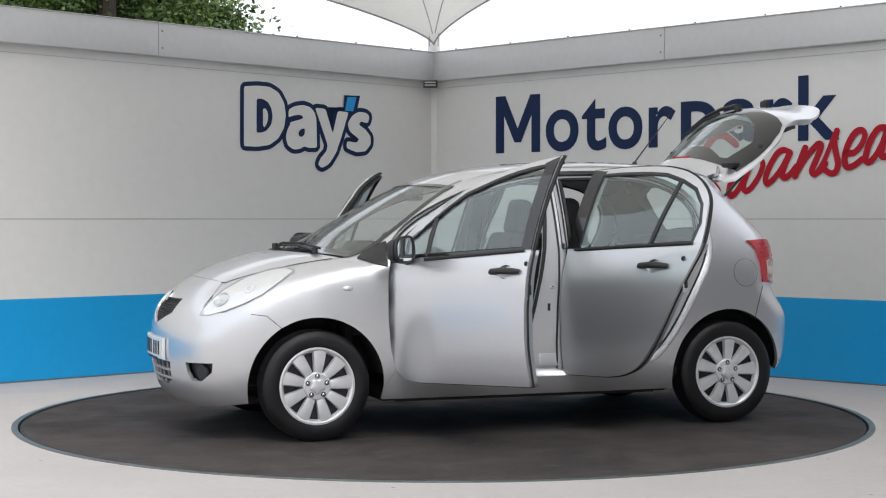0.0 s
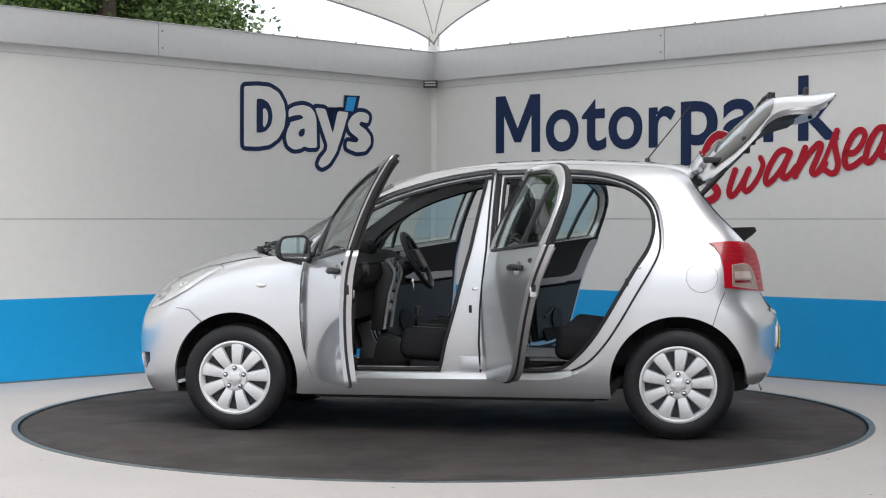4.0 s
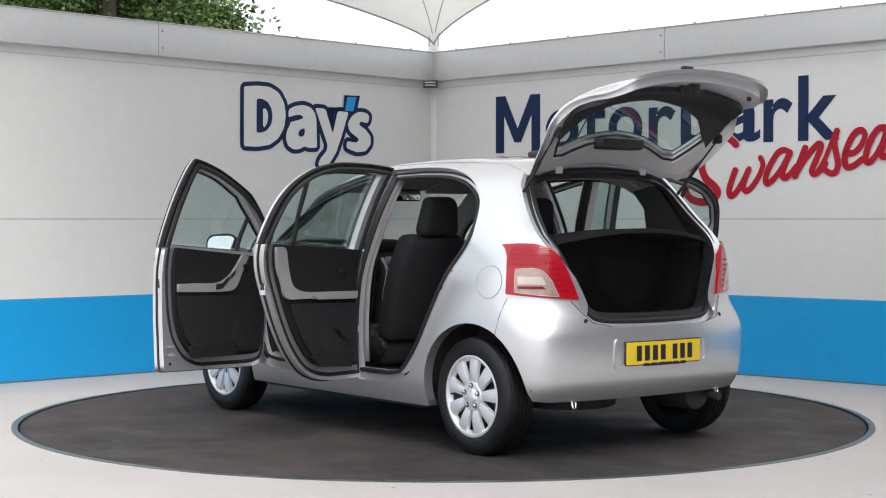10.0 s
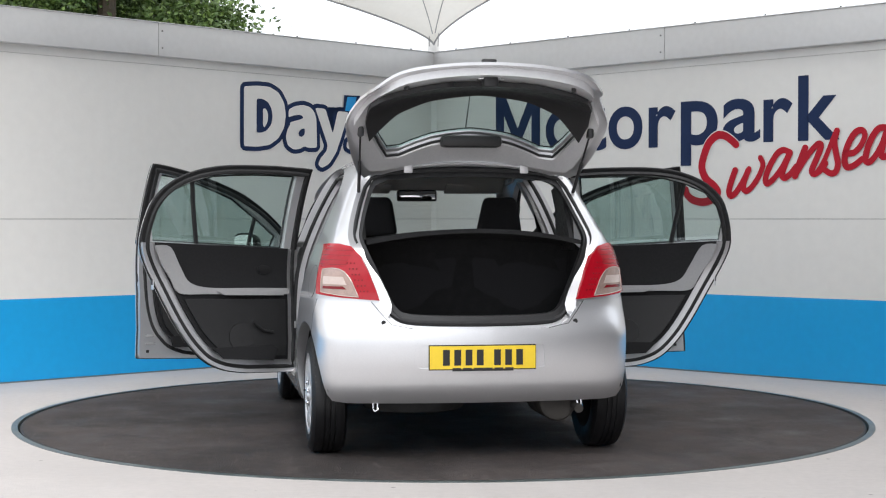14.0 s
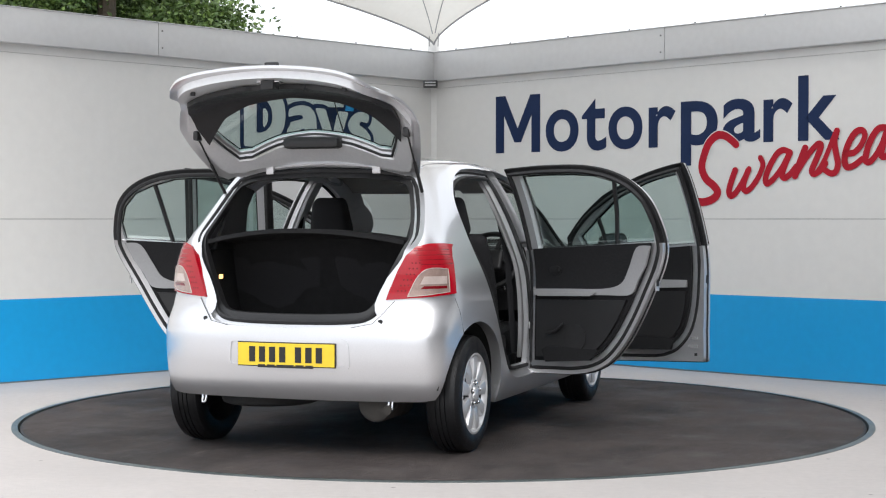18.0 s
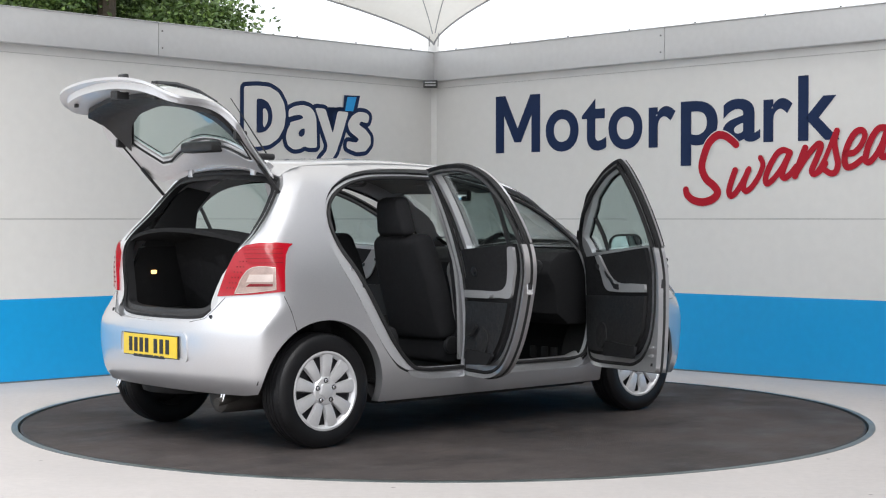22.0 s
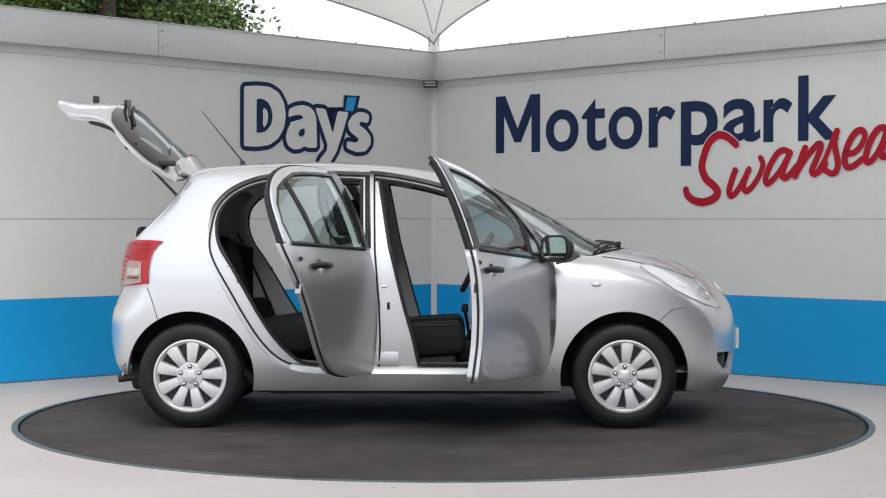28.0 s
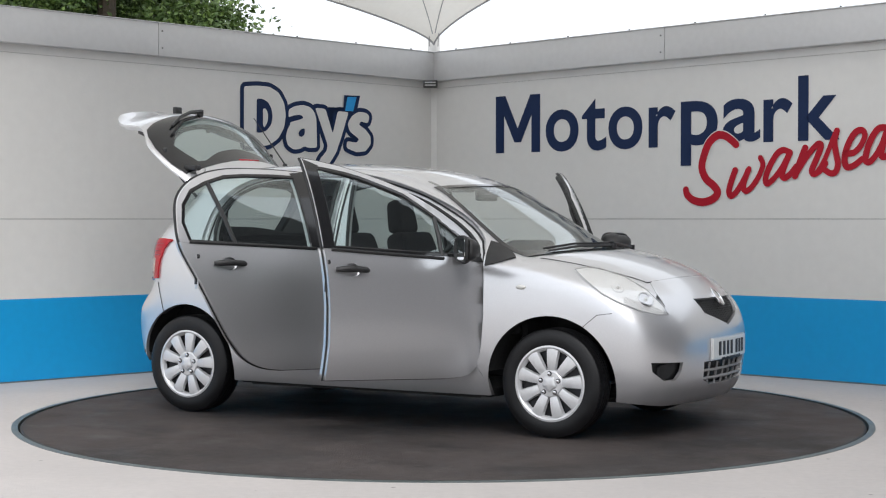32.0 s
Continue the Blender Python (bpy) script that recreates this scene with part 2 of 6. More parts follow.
def tube(points, r, seg=8, closed=False, flat=1.0, caps=True):
    """A pipe along a line of points."""
    pts = [Vector(p) for p in points]
    n = len(pts)
    bm = bmesh.new()
    rings = []
    up = Vector((0.13, 0.21, 0.97)).normalized()
    for i, p in enumerate(pts):
        a = pts[(i - 1) % n] if closed or i else pts[0]
        b = pts[(i + 1) % n] if closed or i < n - 1 else pts[-1]
        d = (b - a).normalized()
        s = d.cross(up)
        if s.length < 1e-4:
            s = d.cross(Vector((1, 0, 0)))
        s.normalize()
        u = s.cross(d)
        rr = r[i] if isinstance(r, (list, tuple)) else r
        rings.append([bm.verts.new(p + s * rr * math.cos(t) + u * rr * flat * math.sin(t)) for t in [2 * math.pi * k / seg for k in range(seg)]])
    last = n if closed else n - 1
    for i in range(last):
        a, b = rings[i], rings[(i + 1) % n]
        for k in range(seg):
            bm.faces.new((a[k], a[(k + 1) % seg], b[(k + 1) % seg], b[k]))
    if not closed and caps:
        bm.faces.new(rings[0][::-1])
        bm.faces.new(rings[-1])
    bmesh.ops.recalc_face_normals(bm, faces=bm.faces)
    return bm


def lathe(profile, seg=48, axis="y", close=False):
    """Turns a profile of (radius, along) about the axis."""
    bm = bmesh.new()
    rings = []
    for r, h in profile:
        ring = []
        for k in range(seg):
            t = 2 * math.pi * k / seg
            c, s = r * math.cos(t), r * math.sin(t)
            ring.append(bm.verts.new((c, h, s) if axis == "y" else (c, s, h)))
        rings.append(ring)
    m = len(rings)
    for i in range(m if close else m - 1):
        a, b = rings[i], rings[(i + 1) % m]
        for k in range(seg):
            bm.faces.new((a[k], a[(k + 1) % seg], b[(k + 1) % seg], b[k]))
    bmesh.ops.recalc_face_normals(bm, faces=bm.faces)
    return bm


def prism(outline, depth, axis="y", at=0.0, bevel=0.0):
    """An outline in a plane, given thickness. axis y: (x, z) outline; axis z: (x, y) outline; axis x: (y, z) outline."""
    bm = bmesh.new()

    def p3(a, b, d):
        return (a, d, b) if axis == "y" else ((a, b, d) if axis == "z" else (d, a, b))
    v0 = [bm.verts.new(p3(a, b, at)) for a, b in outline]
    f = bm.faces.new(v0)
    ext = bmesh.ops.extrude_face_region(bm, geom=[f])
    vs = [g for g in ext["geom"] if isinstance(g, bmesh.types.BMVert)]
    bmesh.ops.translate(bm, vec=p3(0, 0, depth), verts=vs)
    bmesh.ops.recalc_face_normals(bm, faces=bm.faces)
    if bevel > 0:
        es = [e for e in bm.edges if len(e.link_faces) == 2 and e.calc_face_angle(0) > 0.9]
        bmesh.ops.bevel(bm, geom=es, offset=bevel, segments=2, profile=0.5, affect="EDGES")
    return bm


def smooth_line(pts, n=6, closed=False):
    """A Catmull-Rom line through control points of any dimension."""
    p = [np.array(q, float) for q in pts]
    m = len(p)
    out = []
    for i in range(m if closed else m - 1):
        p0 = p[(i - 1) % m] if closed or i else p[0]
        p1, p2 = p[i], p[(i + 1) % m]
        p3 = p[(i + 2) % m] if closed or i < m - 2 else p[-1]
        for k in range(n):
            t = k / n
            out.append(0.5 * (2 * p1 + (p2 - p0) * t + (2 * p0 - 5 * p1 + 4 * p2 - p3) * t * t + (3 * p1 - p0 - 3 * p2 + p3) * t ** 3))
    if not closed:
        out.append(p[-1])
    return [tuple(float(v) for v in q) for q in out]


# ---- the place: forecourt, turntable, corner walls, canopy, trees ----
CX, CY = 0.0016, 9.7489
RING_OUT, DECK_R = 2.524, 2.484


def build_ground():
    bm = bmesh.new()
    seg = 128
    radii = [RING_OUT, 3.2, 4.5, 7, 12, 30, 90, 300, 900]
    rings = [[bm.verts.new((CX + r * math.cos(2 * math.pi * k / seg), CY + r * math.sin(2 * math.pi * k / seg), 0)) for k in range(seg)] for r in radii]
    low = [bm.verts.new((v.co.x, v.co.y, -0.08)) for v in rings[0]]
    for a, b in zip([low] + rings[:-1], rings):
        for k in range(seg):
            bm.faces.new((a[k], b[k], b[(k + 1) % seg], a[(k + 1) % seg]))
    bm.faces.new(low)
    tagged(part("ground", bm, M_GROUND, None), "pale concrete forecourt with dark specks and faint stains", "ground", kind="structure")


def build_turntable():
    t = thing("turntable", "round dark turntable deck with dusty tyre scuffs, flush in the concrete", "turntable", pose(CX, CY, 0))
    prof = [(0.0001, -0.06), (DECK_R, -0.06), (DECK_R, -0.006), (DECK_R - 0.006, 0.0), (DECK_R * 0.5, 0.0), (0.0001, 0.0)]
    part("deck", lathe(prof, 160, "z"), M_DECK, t)
    part("edge_band", lathe([(DECK_R + 0.004, -0.05), (DECK_R + 0.004, -0.004), (DECK_R - 0.010, 0.0015), (DECK_R - 0.012, -0.05)], 160, "z", True), M_RUBBER, t, "black rubber edge band")
    ring = thing("turntable_ring", "galvanised steel edging ring round the turntable pit", "steel ring", pose(CX, CY, 0))
    part("edging", lathe([(RING_OUT + 0.012, 0.003), (RING_OUT - 0.024, 0.004), (RING_OUT - 0.026, -0.08), (RING_OUT + 0.012, -0.08)], 160, "z", True), M_RING, ring)
    return t


KX, KY = -0.081, 14.364
DIR_L = Vector((-3.103, -2.826, 0)).normalized()
DIR_R = Vector((3.222, -2.982, 0)).normalized()


def wall_frame(d, inward):
    # local x along the wall from the corner, local y into the yard, local z up
    m = Matrix.Identity(4)
    m.col[0][:3] = d
    m.col[1][:3] = inward
    m.col[2][:3] = (0, 0, 1)
    m.col[3][:3] = (KX, KY, 0)
    return m


IN_L = Vector((-DIR_L.y, DIR_L.x, 0))
IN_R = Vector((DIR_R.y, -DIR_R.x, 0))
WALL_L, WALL_R = wall_frame(DIR_L, IN_L), wall_frame(DIR_R, IN_R)


def slab(x0, x1, y0, y1, z0, z1, dz0=0.0, dz1=0.0, bevel=0.0):
    """A block whose lower and upper edges rise by dz along x."""
    bm = box((x1 - x0, y1 - y0, 1), ((x0 + x1) / 2, (y0 + y1) / 2, 0.5))
    for v in bm.verts:
        f = (v.co.x - x0) / (x1 - x0)
        v.co.z = (z0 + dz0 * f) if v.co.z < 0.5 else (z1 + dz1 * f)
    if bevel > 0:
        bmesh.ops.bevel(bm, geom=list(bm.edges), offset=bevel, segments=2, profile=0.5, affect="EDGES")
    return bm


def build_wall(name, m, rise, side):
    w = thing(name, "white clad wall with a bright blue band at its foot", "wall", m, "structure")
    length = 9.5
    x0 = 0.0
    part("blue_panel", slab(x0, length, -0.1, 0, 0.012, 0.606), M_BLUE, w, "bright blue painted band")
    part("white_panel", slab(x0, length, -0.1, 0, 0.606, 1.1835), M_WHITE, w)
    part("white_panel", slab(x0, length, -0.1, 0, 1.1885, 2.345, 0, rise * 2), M_WHITE, w)
    part("white_panel", slab(x0, length, -0.1, 0.004, 2.3475, 2.62, rise * 2, rise * 2), M_WHITE, w)
    part("joint_backing", slab(x0, length, -0.09, -0.012, 0.0, 2.5), M_JOINT, w, "dark panel joint")
    # fascia along the roof edge
    zb, zt = 2.402, 2.652
    prev = 0.0
    for k, cut in enumerate([2.92 if side > 0 else 2.55, 6.0, length]):
        f0, f1 = prev / length, cut / length
        r = rise * length / 4.2
        dz = r * (f1 - f0)
        zz = r * f0
        start = prev + (0.004 if k else -0.02)
        part("fascia_panel", slab(start, cut, -0.1, 0.10, zb + zz, zt + zz, dz, dz, 0.004), M_FASCIA, w, "grey metal fascia panel")
        for h in (0.06, 0.19):
            part("rivet", cyl(0.006, 0.006, (cut - 0.03, 0.103, zb + zz + dz + h), "y", 8), M_SEAL, w)
        prev = cut
    part("cap_flashing", slab(-0.02, length, -0.11, 0.108, zt + 0.001, zt + 0.007, rise * length / 4.2, rise * length / 4.2), M_FASCIA, w)
    n = 0.35
    while n < 8:
        zz = zt + rise * n / 4.2 + 0.012
        part("cap_screw", cyl(0.007, 0.012, (n, 0.09, zz), "z", 8), M_SEAL, w)
        n += 0.62
    return w


def text_mesh(name, words, mat, parent, m, width, height, shear=0.0, bold=0.0, depth=0.003, label="", spacing=1.0):
    """Raised lettering scaled to the given width and height, its lower left at the origin of m."""
    cu = bpy.data.curves.new(name, "FONT")
    cu.body = words
    cu.size = 1.0
    cu.shear = shear
    cu.offset = bold
    cu.extrude = 0.01
    cu.space_character = spacing
    cu.resolution_u = 6
    tmp = new(name, cu)
    bpy.context.view_layer.update()
    me = bpy.data.meshes.new_from_object(tmp.evaluated_get(bpy.context.evaluated_depsgraph_get()))
    bpy.data.objects.remove(tmp)
    n = len(me.vertices)
    co = np.empty(n * 3)
    me.vertices.foreach_get("co", co)
    co = co.reshape(-1, 3)
    lo, hi = co.min(0), co.max(0)
    co[:, 0] = (co[:, 0] - lo[0]) / (hi[0] - lo[0]) * width
    co[:, 1] = (co[:, 1] - lo[1]) / (hi[1] - lo[1]) * height
    co[:, 2] = (co[:, 2] - lo[2]) / (hi[2] - lo[2]) * depth
    me.vertices.foreach_set("co", co.ravel())
    me.update()
    ob = link_mesh(name, me, mat, parent, label)
    ob.matrix_basis = m
    return ob


def on_wall(x, z, out, turn=0.0, flip=False):
    """A frame for flat signs on a wall: local x along the reading direction, local y up, local z out of the wall."""
    m = Matrix(((-1 if flip else 1, 0, 0, x), (0, 0, 1, out), (0, 1, 0, z), (0, 0, 0, 1)))
    return m @ Matrix.Rotation(radians(turn), 4, "Z")


def rounded(pts, r, n=4):
    out = []
    m = len(pts)
    for i in range(m):
        a, b, c = (Vector(pts[(i + k) % m]) for k in (-1, 0, 1))
        ra = min(r, (a - b).length * 0.45, (c - b).length * 0.45)
        p, q = b + (a - b).normalized() * ra, b + (c - b).normalized() * ra
        for k in range(n + 1):
            t = k / n
            out.append(tuple((1 - t) ** 2 * p + 2 * t * (1 - t) * b + t * t * q))
    return out


def brush_stroke(pts, width, depth):
    """A flat painted stroke along a line, round at both ends and a little thinner on its upward runs."""
    line = [Vector(p) for p in smooth_line(pts, 7)]
    n = len(line)
    run = [0.0]
    for p, q in zip(line[:-1], line[1:]):
        run.append(run[-1] + (q - p).length)
    bm = bmesh.new()
    rows_ = []
    half = width / 2
    stations = [(line[0], line[1] - line[0], -half * k, math.sqrt(max(0.0, 1 - k * k))) for k in (0.98, 0.8, 0.5)]
    stations += [(line[i], line[min(i + 1, n - 1)] - line[max(i - 1, 0)], 0.0, 1.0) for i in range(n)]
    stations += [(line[-1], line[-1] - line[-2], half * k, math.sqrt(max(0.0, 1 - k * k))) for k in (0.5, 0.8, 0.98)]
    for p, d, along, wide in stations:
        d = d.normalized()
        side = Vector((-d.y, d.x))
        h = half * wide * (1.0 - 0.14 * max(0.0, d.y))
        c = p + d * along
        rows_.append([bm.verts.new((q.x, q.y, z)) for q, z in ((c - side * h, 0), (c + side * h, 0), (c + side * h, depth), (c - side * h, depth))])
    for r0, r1 in zip(rows_[:-1], rows_[1:]):
        for k in range(4):
            bm.faces.new((r0[k], r0[(k + 1) % 4], r1[(k + 1) % 4], r1[k]))
    bm.faces.new(rows_[0])
    bm.faces.new(rows_[-1][::-1])
    bmesh.ops.recalc_face_normals(bm, faces=bm.faces)
    return bm


def inset(poly, d):
    """The outline drawn in by d (or out, if d is negative), vertex by vertex."""
    p = [np.array(q, float) for q in poly]
    m = len(p)
    area = sum(p[i][0] * p[(i + 1) % m][1] - p[(i + 1) % m][0] * p[i][1] for i in range(m))
    s = 1 if area > 0 else -1
    out = []
    for i in range(m):
        a, b, c = p[i - 1], p[i], p[(i + 1) % m]
        e1, e2 = b - a, c - b
        e1, e2 = e1 / max(np.linalg.norm(e1), 1e-9), e2 / max(np.linalg.norm(e2), 1e-9)
        n1, n2 = np.array([-e1[1], e1[0]]) * s, np.array([-e2[1], e2[0]]) * s
        nn = n1 + n2
        nn = nn / max(np.linalg.norm(nn), 1e-9)
        k = 1 / max(0.5, float(nn @ n1))
        out.append(tuple(b + nn * d * k))
    return out


def build_signs():
    s = thing("wall_sign", "navy lettering and a slanted red word on the white wall", "sign", WALL_R)
    letters = (('M', 0.734, 1.75, 0.49, 0.487), ('o', 1.286, 1.745, 0.347, 0.351), ('t', 1.668, 1.743, 0.249, 0.423), ('o', 1.94, 1.745, 0.336, 0.344), ('r', 2.337, 1.751, 0.254, 0.323), ('p', 2.643, 1.601, 0.338, 0.499), ('a', 3.027, 1.769, 0.329, 0.329), ('r', 3.385, 1.762, 0.245, 0.322), ('k', 3.678, 1.761, 0.342, 0.479))
    for ch, x, z, w, h in letters:
        if ch == "M":
            t = 0.092
            ol = [(0, 0), (0, h), (t * 1.15, h), (w / 2, h * 0.42), (w - t * 1.15, h), (w, h), (w, 0), (w - t, 0), (w - t, h * 0.66), (w / 2 + 0.035, h * 0.18), (w / 2 - 0.035, h * 0.18), (t, h * 0.66), (t, 0)]
            part("letter", prism(ol, 0.003, "z"), M_NAVY, s, "", 0).matrix_basis = on_wall(x, z, 0.002)
        else:
            text_mesh("letter", ch, M_NAVY, s, on_wall(x, z, 0.002), w, h, bold=0.018)
    # the red script word, in brush strokes along the wall: (width, points as x, z)
    strokes = ((0.062, [(3.146, 1.752), (3.110, 1.783), (3.050, 1.820), (2.979, 1.826), (2.907, 1.772), (2.861, 1.678), (2.841, 1.583), (2.877, 1.499), (2.949, 1.442), (2.985, 1.389), (2.945, 1.342), (2.852, 1.316), (2.758, 1.335), (2.706, 1.375), (2.695, 1.410)]),
               (0.050, [(3.141, 1.555), (3.102, 1.457), (3.087, 1.392), (3.107, 1.362), (3.152, 1.392), (3.207, 1.468), (3.261, 1.561)]),
               (0.048, [(3.256, 1.552), (3.221, 1.468), (3.217, 1.416), (3.247, 1.399), (3.301, 1.441), (3.359, 1.525), (3.383, 1.596), (3.363, 1.643)]),
               (0.048, [(3.614, 1.679), (3.556, 1.697), (3.499, 1.665), (3.442, 1.578), (3.408, 1.494), (3.418, 1.452), (3.461, 1.472), (3.538, 1.555), (3.609, 1.671)]),
               (0.050, [(3.614, 1.675), (3.571, 1.588), (3.548, 1.517), (3.572, 1.492), (3.619, 1.520), (3.666, 1.573)]),
               (0.050, [(3.741, 1.708), (3.699, 1.610), (3.657, 1.503)]),
               (0.048, [(3.667, 1.519), (3.723, 1.601), (3.792, 1.686), (3.848, 1.734), (3.871, 1.713), (3.834, 1.623), (3.798, 1.546), (3.812, 1.516), (3.862, 1.536), (3.908, 1.588)]),
               (0.042, [(3.844, 1.532), (3.899, 1.613), (3.953, 1.731), (3.992, 1.818)]),
               (0.048, [(4.000, 1.823), (3.981, 1.750), (3.995, 1.660), (4.009, 1.582), (3.991, 1.529), (3.950, 1.518), (3.904, 1.543)]),
               (0.048, [(4.076, 1.658), (4.139, 1.664), (4.192, 1.715), (4.223, 1.783), (4.200, 1.820), (4.147, 1.806), (4.094, 1.730), (4.063, 1.634), (4.077, 1.564), (4.130, 1.567), (4.201, 1.614)]),
               (0.048, [(4.376, 1.833), (4.328, 1.827), (4.280, 1.769), (4.241, 1.681), (4.228, 1.609), (4.259, 1.592), (4.311, 1.643), (4.372, 1.750), (4.397, 1.824)]),
               (0.050, [(4.397, 1.816), (4.363, 1.718), (4.351, 1.646), (4.377, 1.626), (4.433, 1.664)]))
    for k, (w, pts) in enumerate(strokes):
        part("script_stroke", brush_stroke(pts, w, 0.003), M_REDVINYL, s, "slanted red brush stroke", 0).matrix_basis = on_wall(0, 0, 0.0058 + 0.0004 * k)
    # a thin pale edging parts the red capital from the navy letter behind it
    part("script_edging", brush_stroke(strokes[0][1][:9], 0.078, 0.001), M_WHITE, s, "pale edging", 0).matrix_basis = on_wall(0, 0, 0.0042)
    g = thing("wall_emblem", "white blocks edged in navy with a light blue bar", "emblem", WALL_L)
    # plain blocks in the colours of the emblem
    blocks = (
        [(0.022, 0.452), (0.155, 0.464), (0.274, 0.461), (0.365, 0.42), (0.422, 0.339), (0.439, 0.238), (0.422, 0.135), (0.364, 0.045), (0.273, -0.013), (0.154, -0.031), (0.02, -0.03)],
        [(0.468, 0.286), (0.538, 0.317), (0.62, 0.33), (0.691, 0.315), (0.738, 0.274), (0.756, 0.214), (0.762, -0.022), (0.673, -0.025), (0.631, -0.012), (0.584, -0.037), (0.514, -0.043), (0.456, -0.008), (0.439, 0.057), (0.456, 0.122), (0.490, 0.165), (0.468, 0.216)],
        [(0.744, 0.312), (0.852, 0.308), (0.930, 0.102), (0.985, 0.295), (1.102, 0.291), (1.028, 0.091), (0.967, -0.054), (0.894, -0.151), (0.815, -0.191), (0.773, -0.164), (0.797, -0.111), (0.864, -0.047), (0.876, 0.005)],
        [(1.09, 0.189), (1.139, 0.263), (1.214, 0.30), (1.295, 0.294), (1.333, 0.267), (1.314, 0.203), (1.232, 0.219), (1.214, 0.189), (1.289, 0.149), (1.345, 0.093), (1.345, 0.024), (1.289, -0.036), (1.188, -0.048), (1.077, -0.013), (1.083, 0.045), (1.188, 0.034), (1.22, 0.064), (1.114, 0.128)])
    for k, pts in enumerate(blocks):
        soft = rounded(pts, 0.022, 3)
        for outline, d0, mat, nm in ((inset(soft, -0.036), 0.002, M_NAVY, "edging"), (soft, 0.0055, M_WHITE, "block")):
            part(nm, prism(outline, 0.002, "z", 0), mat, g, "", 0).matrix_basis = on_wall(2.085, 1.803, d0 + 0.0004 * k, 0, True)
    cores = (([(0.144, 0.358), (0.194, 0.36), (0.251, 0.34), (0.29, 0.287), (0.302, 0.223), (0.29, 0.158), (0.245, 0.105), (0.194, 0.085), (0.143, 0.083)], M_NAVY, "navy core", 0.0095),
             ([(0.205, 0.278), (0.228, 0.284), (0.251, 0.253), (0.256, 0.212), (0.245, 0.161), (0.216, 0.127), (0.205, 0.145)], M_WHITE, "white core", 0.0115),
             ([(0.44, 0.216), (0.538, 0.242), (0.596, 0.245), (0.62, 0.222), (0.585, 0.207), (0.515, 0.19), (0.44, 0.165)], M_NAVY, "navy core", 0.0095),
             ([(0.567, 0.094), (0.59, 0.127), (0.632, 0.138), (0.631, 0.087), (0.602, 0.062), (0.573, 0.071)], M_NAVY, "navy core", 0.0095))
    for pts, mat, lab, d0 in cores:
        part("core", prism(rounded(pts, 0.018, 3), 0.0015, "z"), mat, g, lab, 0).matrix_basis = on_wall(2.085, 1.803, d0, 0, True)
    part("edging", prism([(1.041, 0.293), (1.053, 0.432), (1.226, 0.436), (1.189, 0.299)], 0.0015, "z"), M_NAVY, g, "", 0).matrix_basis = on_wall(2.085, 1.803, 0.0095, 0, True)
    part("bar", prism([(1.060, 0.300), (1.084, 0.419), (1.185, 0.422), (1.148, 0.300)], 0.0015, "z"), M_LOGOBLUE, g, "light blue slanted bar", 0).matrix_basis = on_wall(2.085, 1.803, 0.0125, 0, True)


def build_corner():
    c = thing("corner_post", "white steel post rising from the wall corner to carry the canopy", "post", pose(KX, KY - 0.05, 0))
    part("post", cyl(0.055, 3.6, (0, 0.1, 2.2 + 1.0), "z", 24), M_WHITE, c)
    part("corner_trim", box((0.06, 0.05, 2.4), (0, 0.052, 1.2), 0.004), M_WHITE, c)
    v = thing("corner_vent", "small dark slotted box under the fascia in the wall corner", "vent", pose(KX - 0.03, KY - 0.19, 2.372))
    part("vent_body", box((0.125, 0.08, 0.062), (0, 0, 0), 0.006), M_SEAL, v)
    for k in range(2):
        part("slat", box((0.095, 0.006, 0.010), (0, -0.043, -0.012 + 0.024 * k), 0.002), M_FASCIA, v)


